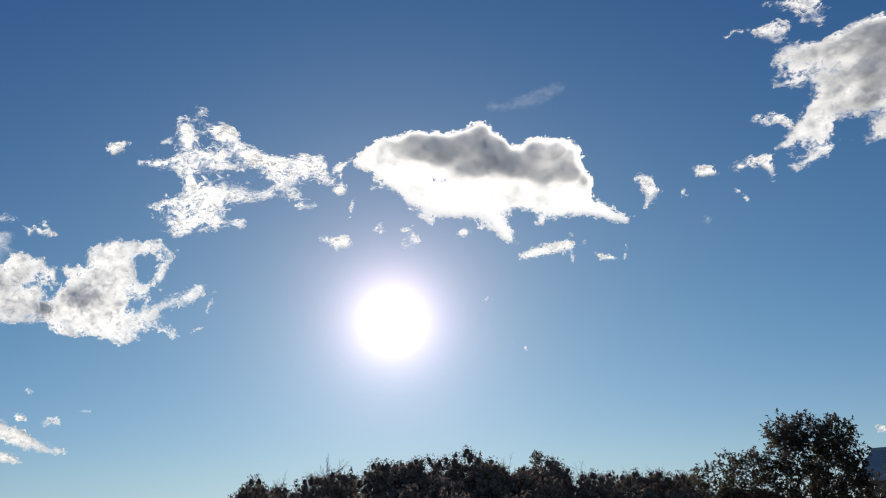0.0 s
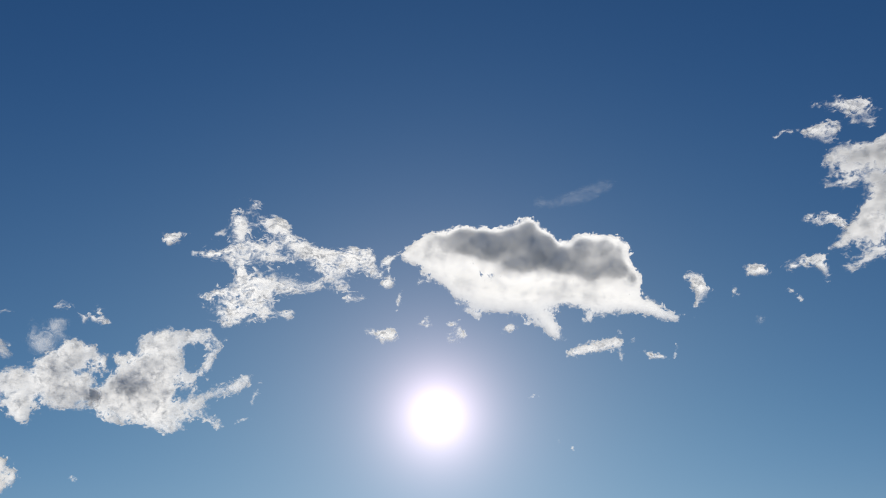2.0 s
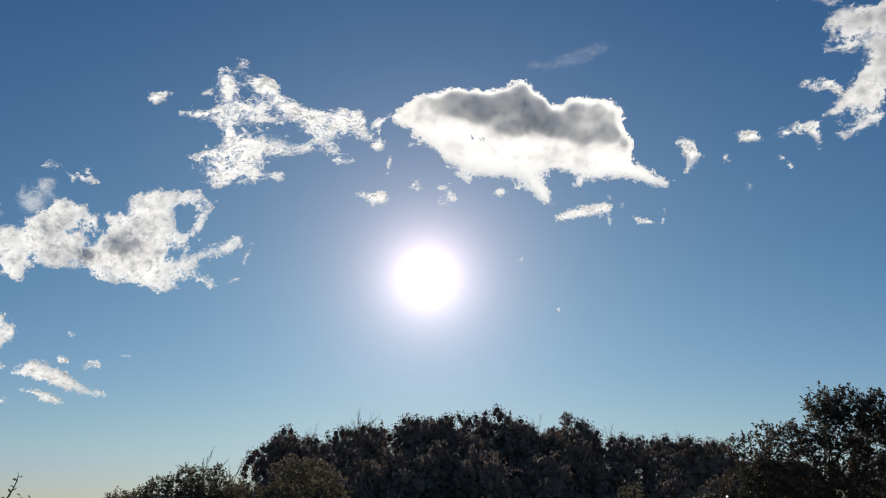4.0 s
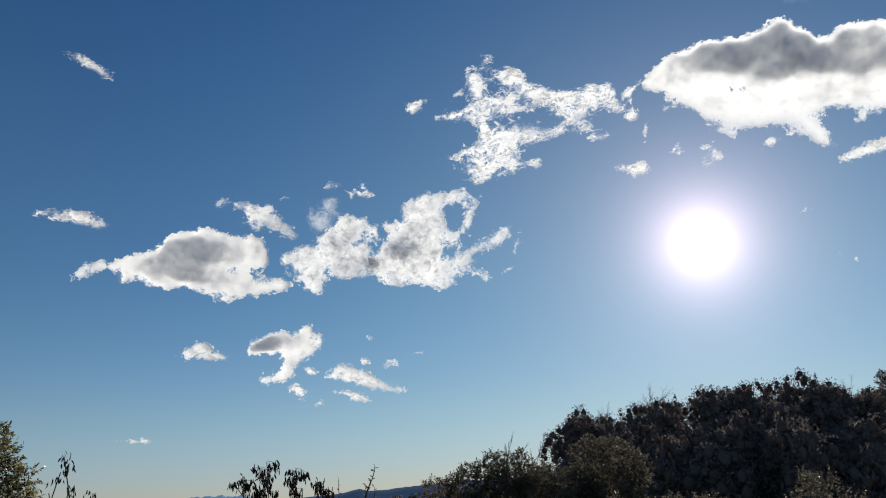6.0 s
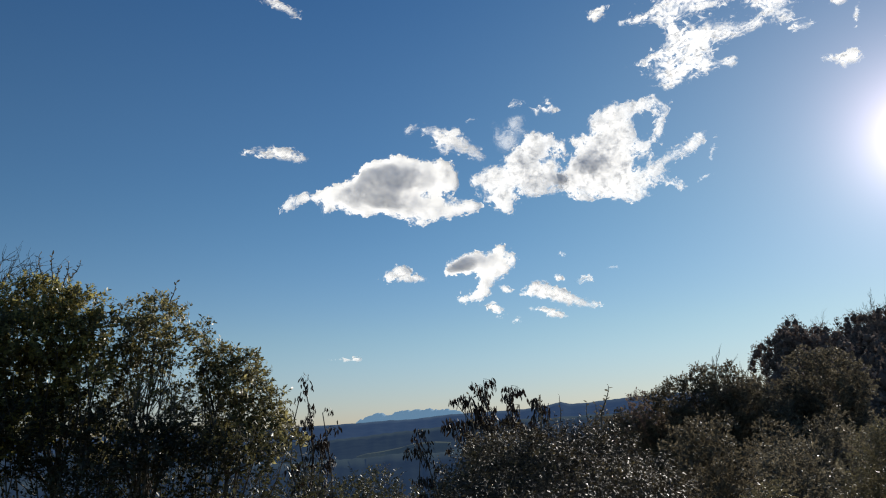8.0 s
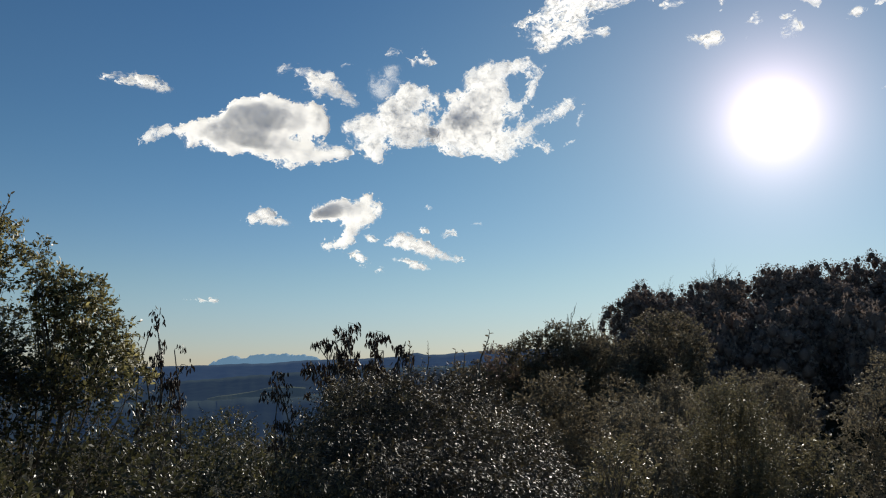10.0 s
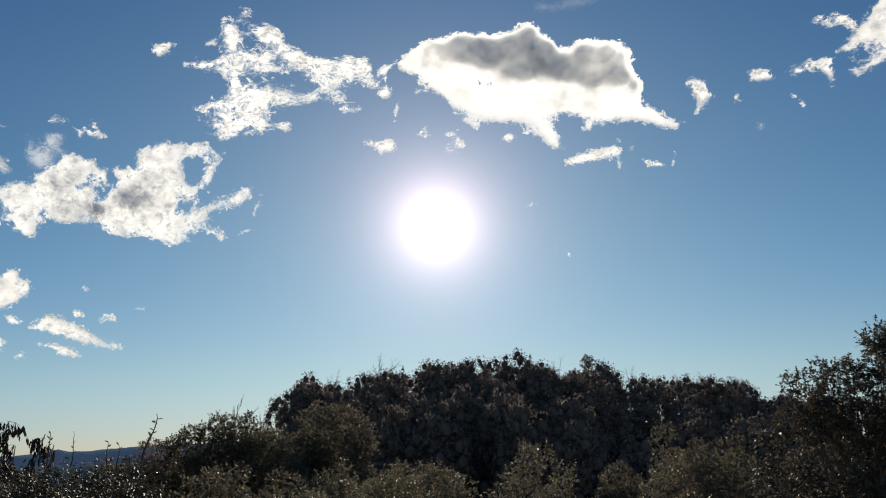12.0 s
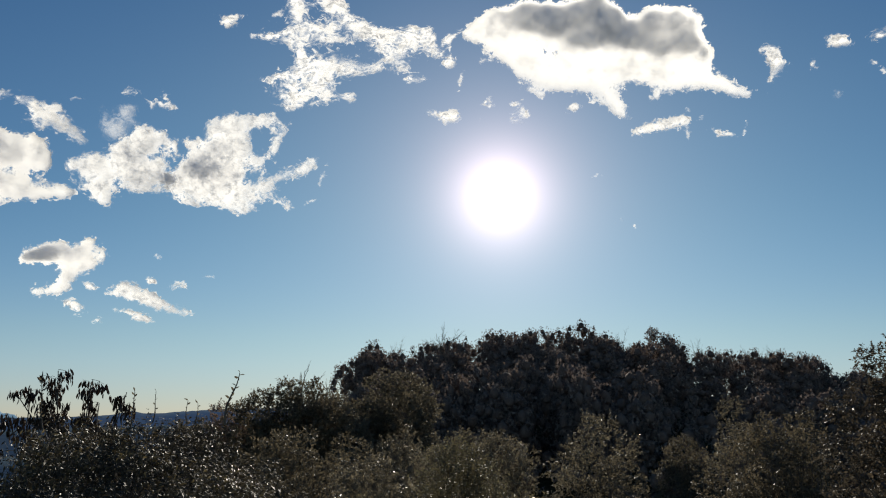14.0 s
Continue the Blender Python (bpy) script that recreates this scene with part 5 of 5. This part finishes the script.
cloud("flat bright cloud with frayed ends", "billow", [
    (9.52, 18.99, 0.49, 0.28, 8, 0.55), (10.66, 19.18, 0.83, 0.38, 8, 0.65), (11.79, 19.40, 0.96, 0.34, 4, 0.6), (12.55, 19.40, 0.34, 0.27, -8, 0.5),
    (12.82, 18.64, 0.50, 0.14, -78, 0.45),
])
cloud("thin short cloud streak", "wispy", [
    (14.79, 18.50, 0.46, 0.20, -14, 0.5), (15.39, 18.27, 0.43, 0.13, -20, 0.45),
])
cloud("small bright puff above the sun", "wispy", [
    (-4.74, 20.62, 0.38, 0.23, -2, 0.6), (-3.86, 20.51, 0.68, 0.34, -11, 0.7), (-3.25, 20.52, 0.42, 0.38, -3, 0.65), (-3.80, 19.98, 0.26, 0.15, 88, 0.45),
])
cloud("tiny torn shred of cloud", "wispy", [
    (-0.98, 21.41, 0.37, 0.22, 36, 0.55), (-0.39, 21.26, 0.19, 0.11, -4, 0.35), (1.09, 21.27, 0.34, 0.19, -39, 0.4), (1.69, 20.73, 0.45, 0.19, 81, 0.55),
    (1.14, 20.25, 0.56, 0.26, 21, 0.6), (-1.34, 20.23, 0.23, 0.09, 82, 0.35), (13.01, 20.13, 0.35, 0.14, -59, 0.3), (13.84, 19.86, 0.21, 0.14, 54, 0.25),
    (16.79, 18.86, 0.41, 0.12, 73, 0.3), (5.24, 20.83, 0.54, 0.33, -6, 0.3),
])
cloud("minute scrap of cloud below the sun", "wispy", [
    (6.54, 16.28, 0.36, 0.11, -6, 0.45), (8.14, 13.29, 0.29, 0.14, 26, 0.45), (9.08, 12.87, 0.14, 0.18, -5, 0.45),
])
cloud("lone small puff of white cloud", "wispy", [
    (-19.32, 25.80, 0.43, 0.33, 4, 0.65), (-18.80, 26.01, 0.51, 0.22, 14, 0.45), (-19.27, 25.48, 0.29, 0.18, 4, 0.5),
])
cloud("small puff of white cloud with frayed ends", "wispy", [
    (22.70, 22.94, 0.69, 0.41, -11, 0.55), (22.21, 22.99, 0.35, 0.28, -11, 0.4),
])
cloud("arched scrap of white cloud", "wispy", [
    (24.90, 22.83, 0.50, 0.30, 10, 0.5), (25.98, 23.05, 0.73, 0.27, 1, 0.55), (26.57, 22.72, 0.42, 0.31, -63, 0.5), (26.71, 22.15, 0.49, 0.21, -82, 0.5),
])
cloud("small shred of thin cloud", "wispy", [
    (20.85, 21.96, 0.36, 0.29, -55, 0.45), (24.49, 21.41, 0.30, 0.17, -11, 0.35), (24.89, 20.80, 0.21, 0.14, -57, 0.35), (26.49, 25.65, 0.40, 0.23, -13, 0.45),
    (27.23, 25.27, 0.39, 0.26, 8, 0.45), (27.92, 25.37, 0.42, 0.29, -14, 0.45), (28.39, 24.83, 0.40, 0.17, -35, 0.35),
])
cloud("barely visible shred of thin cloud", "veil", [
    (22.20, 19.85, 0.55, 0.26, 62, 0.35),
])
cloud("broad grey-white cloud bank with ragged edges", "bank", [
    (28.90, 28.85, 0.55, 0.45, -16, 1.01), (29.56, 29.10, 0.69, 0.56, 5, 1.16), (30.41, 28.64, 1.25, 0.69, -6, 1.38), (31.95, 28.43, 1.51, 0.91, -1, 1.52),
    (33.70, 28.62, 1.76, 1.17, 9, 1.59), (35.13, 28.52, 1.43, 1.29, 9, 1.59), (31.95, 26.97, 1.52, 0.67, -0, 1.59), (34.08, 26.72, 1.76, 1.32, 4, 1.67),
    (31.36, 25.95, 1.08, 0.74, 23, 1.45), (30.17, 25.40, 0.83, 0.48, 34, 1.16), (31.52, 25.13, 1.23, 0.61, -5, 1.45), (33.27, 25.23, 1.34, 0.95, -0, 1.74),
    (29.94, 24.40, 1.26, 0.75, 13, 1.3), (28.81, 24.10, 0.96, 0.45, 19, 1.09),
], [
    (28.13, 23.61, 0.55, 0.26, 8, 0.8), (30.16, 23.78, 0.54, 0.51, -15, 1.01), (30.10, 22.88, 0.69, 0.35, -3, 0.87), (29.09, 22.43, 0.89, 0.29, 8, 0.87),
    (28.30, 22.21, 0.45, 0.19, 9, 0.72), (29.51, 27.29, 0.89, 0.25, -7, 0.8), (28.54, 27.25, 0.58, 0.16, -15, 0.65), (29.28, 27.88, 0.65, 0.16, -26, 0.58),
    (33.92, 23.32, 0.77, 0.59, 6, 1.16), (33.24, 22.84, 0.66, 0.21, -5, 0.8), (36.98, 26.92, 2.14, 2.28, -20, 1.59), (35.86, 23.88, 1.59, 1.59, -18, 1.59),
])
cloud("feathery scrap of high cloud", "wispy", [
    (28.72, 30.68, 0.69, 0.41, -1, 0.35), (27.90, 30.78, 0.49, 0.29, -16, 0.32), (29.54, 30.64, 0.32, 0.38, -17, 0.28), (26.41, 31.07, 0.59, 0.10, -10, 0.28),
    (25.73, 31.01, 0.29, 0.10, 33, 0.21), (28.71, 29.98, 0.50, 0.17, -36, 0.28),
])
cloud("thin feathery scrap of high cloud", "wispy", [
    (30.77, 30.62, 0.68, 0.19, -7, 0.21), (31.63, 30.38, 0.38, 0.13, -28, 0.17), (30.66, 31.68, 0.82, 0.41, -18, 0.28), (29.45, 32.15, 0.77, 0.26, -17, 0.21),
    (31.51, 31.37, 0.56, 0.28, -18, 0.2),
])
cloud("rounded grey-white cumulus with a trailing tip", "cumulus", [
    (-41.45, 14.54, 0.56, 0.33, 25, 0.5), (-40.76, 15.03, 0.63, 0.33, 10, 0.6), (-39.41, 15.14, 0.90, 0.34, 12, 0.75), (-38.21, 15.13, 0.98, 0.75, 20, 0.95),
    (-36.88, 15.26, 1.21, 1.06, 19, 1.15), (-35.29, 16.22, 1.44, 1.29, 14, 1.3), (-33.71, 16.37, 1.59, 1.37, -2, 1.5), (-32.13, 16.16, 1.37, 1.25, -2, 1.3),
    (-30.74, 16.34, 0.99, 1.10, -13, 1), (-30.13, 15.82, 0.53, 0.68, -3, 0.8),
], [
    (-34.54, 14.97, 2.09, 1.18, -2, 1.7), (-36.51, 14.38, 1.13, 0.68, -6, 1.15), (-32.79, 14.50, 1.71, 0.91, -2, 1.3), (-31.04, 13.99, 1.52, 0.65, -2, 0.8),
    (-29.67, 13.97, 0.95, 0.34, 7, 0.65), (-28.67, 14.22, 0.65, 0.46, -3, 0.6), (-32.44, 13.25, 0.84, 0.30, -12, 0.55), (-38.84, 14.30, 0.45, 0.30, 60, 0.55),
    (-31.15, 15.10, 0.57, 0.19, 8, -1),
])
cloud("small flat strip of white cloud", "wispy", [
    (-44.03, 17.93, 0.40, 0.22, 12, 0.5), (-42.88, 17.96, 0.80, 0.33, 6, 0.6), (-41.92, 17.94, 0.81, 0.37, -4, 0.65), (-41.15, 17.80, 0.66, 0.29, -15, 0.6),
    (-40.41, 17.54, 0.44, 0.19, -15, 0.5),
])
cloud("pale slanting strip of thin cloud", "bank", [
    (-32.80, 19.41, 0.53, 0.27, 8, 0.8), (-31.80, 19.37, 0.53, 0.15, -7, 0.5), (-30.82, 18.96, 0.76, 0.45, -22, 0.95), (-29.96, 18.47, 1.06, 0.52, -23, 1.1),
    (-28.86, 18.00, 0.91, 0.48, -28, 1.05), (-28.02, 17.38, 0.57, 0.29, -33, 0.85), (-29.60, 19.13, 0.42, 0.19, 27, 0.4), (-30.66, 17.97, 0.61, 0.27, -13, 0.35),
    (-28.68, 19.87, 0.53, 0.09, 9, 0.4),
])
cloud("billowing white cloud with a grey belly", "billow", [
    (-28.35, 15.77, 0.46, 0.57, -3, 0.62), (-27.16, 15.89, 0.91, 0.87, -4, 0.8), (-26.54, 14.56, 0.68, 0.94, -4, 0.7), (-26.42, 13.91, 0.49, 0.38, -4, 0.55),
    (-27.48, 14.58, 0.68, 0.34, -3, 0.55), (-25.38, 16.69, 0.98, 1.05, 16, 0.8), (-24.31, 17.78, 0.97, 0.97, -5, 0.75), (-23.10, 18.14, 0.68, 0.49, -40, 0.7),
    (-22.30, 17.47, 0.53, 0.38, -65, 0.65), (-23.24, 16.41, 0.56, 0.67, -5, 0.95), (-24.66, 15.73, 1.31, 0.75, -4, 1.6), (-22.92, 15.56, 1.05, 0.75, -5, 1.3),
    (-24.33, 14.87, 1.50, 0.41, -4, 0.75),
])
cloud("thin torn cloud rising behind a billowing one", "veil", [
    (-25.98, 18.24, 0.95, 0.80, -4, 0.42), (-25.48, 19.35, 0.72, 0.42, 66, 0.75), (-25.08, 19.76, 0.45, 0.20, 6, 0.7), (-26.74, 18.95, 0.90, 0.28, -84, 0.4),
    (-24.90, 18.85, 0.58, 0.26, -34, 0.6),
])
cloud("billowing white cloud with a hole and curled arm", "billow", [
    (-21.36, 17.87, 0.52, 0.41, 15, 0.65), (-19.79, 18.88, 0.62, 0.66, 14, 0.65), (-18.72, 19.14, 1.01, 0.90, 4, 0.7), (-17.53, 19.52, 1.01, 0.47, -7, 0.65),
    (-18.34, 17.98, 1.16, 1.09, -7, 0.72), (-19.63, 17.71, 1.02, 0.73, -6, 0.85), (-20.53, 16.27, 1.32, 1.18, 5, 1.75), (-19.37, 16.31, 1.31, 1.10, -6, 1.65),
    (-21.95, 15.52, 0.96, 0.78, -5, 1.15), (-18.30, 16.08, 0.80, 1.23, -6, 0.8), (-18.28, 14.81, 0.87, 0.80, -6, 0.7), (-19.91, 14.78, 1.83, 0.48, -5, 0.8),
    (-21.11, 14.17, 0.81, 0.30, -5, 0.58),
], [
    (-18.83, 14.15, 1.09, 0.33, -6, 0.6), (-17.73, 13.86, 0.51, 0.40, -6, 0.58), (-17.19, 14.10, 0.65, 0.18, -16, 0.5), (-16.55, 19.77, 0.64, 0.32, 3, 0.6),
    (-15.64, 19.76, 0.61, 0.25, -18, 0.5), (-15.24, 19.27, 0.28, 0.25, -8, 0.45), (-15.54, 18.61, 0.51, 0.29, 74, 0.5), (-15.72, 18.05, 0.36, 0.25, 54, 0.45),
    (-16.12, 17.43, 0.50, 0.25, 14, 0.42), (-16.86, 16.93, 0.50, 0.47, -7, 0.5), (-16.88, 18.45, 0.54, 0.61, -7, -1), (-17.24, 15.74, 0.63, 0.18, 75, -1),
], [
    (-17.01, 14.75, 0.54, 0.50, -6, 0.58), (-16.26, 15.45, 0.72, 0.61, 24, 0.62), (-15.07, 16.20, 0.88, 0.35, 24, 0.62), (-13.99, 16.65, 0.77, 0.38, 18, 0.62),
    (-13.29, 16.96, 0.50, 0.32, 54, 0.58), (-13.02, 17.40, 0.31, 0.14, 13, 0.45), (-14.84, 14.30, 0.60, 0.21, -22, 0.5), (-15.22, 14.85, 0.50, 0.14, -27, 0.35),
    (-12.37, 16.19, 0.50, 0.14, 69, 0.35), (-12.99, 14.66, 0.41, 0.14, 3, 0.45),
])
cloud("scrap of thin torn cloud", "wispy", [
    (-25.01, 20.76, 0.41, 0.22, -5, 0.45), (-25.58, 20.62, 0.19, 0.15, -4, 0.35), (-23.90, 20.04, 0.48, 0.19, 76, 0.4), (-22.92, 20.41, 0.45, 0.19, -60, 0.4),
    (-22.63, 20.01, 0.26, 0.15, -5, 0.35), (-23.26, 20.06, 0.15, 0.15, -5, 0.3),
])
cloud("small cloud with a dark belly and bent tail", "cumulus", [
    (-30.25, 10.00, 0.61, 0.42, 17, 1.1), (-29.35, 10.30, 0.99, 0.57, 9, 1.6), (-28.49, 10.49, 0.95, 0.53, -3, 1.3), (-29.21, 9.96, 1.06, 0.27, -3, 2.8),
    (-27.45, 10.44, 0.76, 0.53, 7, 0.8), (-26.99, 11.05, 0.45, 0.45, -3, 0.65), (-26.86, 10.03, 0.45, 0.60, -3, 0.7), (-27.58, 9.61, 0.83, 0.53, 17, 0.8),
    (-28.20, 8.81, 0.64, 0.53, 57, 0.65), (-28.46, 8.22, 0.45, 0.26, -3, 0.6), (-29.20, 7.99, 0.57, 0.19, 17, 0.5), (-29.77, 7.98, 0.26, 0.19, -43, 0.45),
    (-26.11, 10.36, 0.30, 0.45, -3, 0.45),
])
cloud("little low white cloud", "billow", [
    (-33.83, 10.03, 0.53, 0.42, -2, 0.8), (-34.50, 9.60, 0.64, 0.30, 8, 0.75), (-33.73, 9.57, 0.61, 0.27, -2, 0.7), (-32.97, 9.39, 0.53, 0.15, 3, 0.6),
    (-32.51, 9.38, 0.30, 0.15, -2, 0.5),
])
cloud("ragged low white cloud with a slanting tail", "billow", [
    (-24.60, 8.42, 0.66, 0.50, 7, 0.7), (-25.30, 8.10, 0.55, 0.18, -13, 0.55), (-23.88, 7.95, 0.85, 0.52, -19, 0.75), (-22.78, 7.62, 0.95, 0.47, -19, 0.7),
    (-21.80, 7.28, 0.85, 0.22, -16, 0.65), (-21.00, 7.05, 0.40, 0.14, -4, 0.5),
])
cloud("thin strip of white cloud under a ragged one", "billow", [
    (-24.40, 6.90, 0.72, 0.12, -8, 0.55), (-23.85, 6.66, 0.62, 0.16, -18, 0.6), (-23.35, 6.49, 0.50, 0.10, -3, 0.5),
])
cloud("small scrap of low cloud", "wispy", [
    (-26.62, 8.39, 0.49, 0.26, -13, 0.55), (-27.82, 7.32, 0.68, 0.26, -18, 0.5), (-27.38, 7.04, 0.34, 0.22, -73, 0.5), (-26.18, 6.38, 0.37, 0.22, -3, 0.45),
    (-23.09, 8.97, 0.33, 0.26, -4, 0.5), (-21.76, 8.66, 0.41, 0.22, 16, 0.5), (-21.02, 8.65, 0.37, 0.15, -19, 0.35), (-22.85, 10.53, 0.22, 0.15, -24, 0.3),
    (-19.65, 9.44, 0.36, 0.13, -4, 0.3),
])
cloud("short thin streak of low cloud", "wispy", [
    (-38.01, 4.22, 0.89, 0.13, -2, 0.5), (-36.89, 4.30, 0.29, 0.22, 28, 0.55),
])
cloud("faint slanting scrap of cloud", "wispy", [
    (-42.77, 27.72, 0.39, 0.18, 3, 0.3), (-42.04, 27.43, 0.71, 0.28, -17, 0.45), (-41.07, 26.93, 0.78, 0.21, -28, 0.3),
])
cloud("small white cloud low beside the treetops", "billow", [
    (30.02, 5.81, 0.36, 0.24, -6, 0.6),
])
cloud("faint grey wisp of thin cloud", "veil", [
    (8.33, 29.02, 1.12, 0.40, 5, 0.03), (10.48, 29.13, 1.30, 0.55, 6, 0.035), (12.45, 29.65, 1.28, 0.60, 14, 0.035),
])
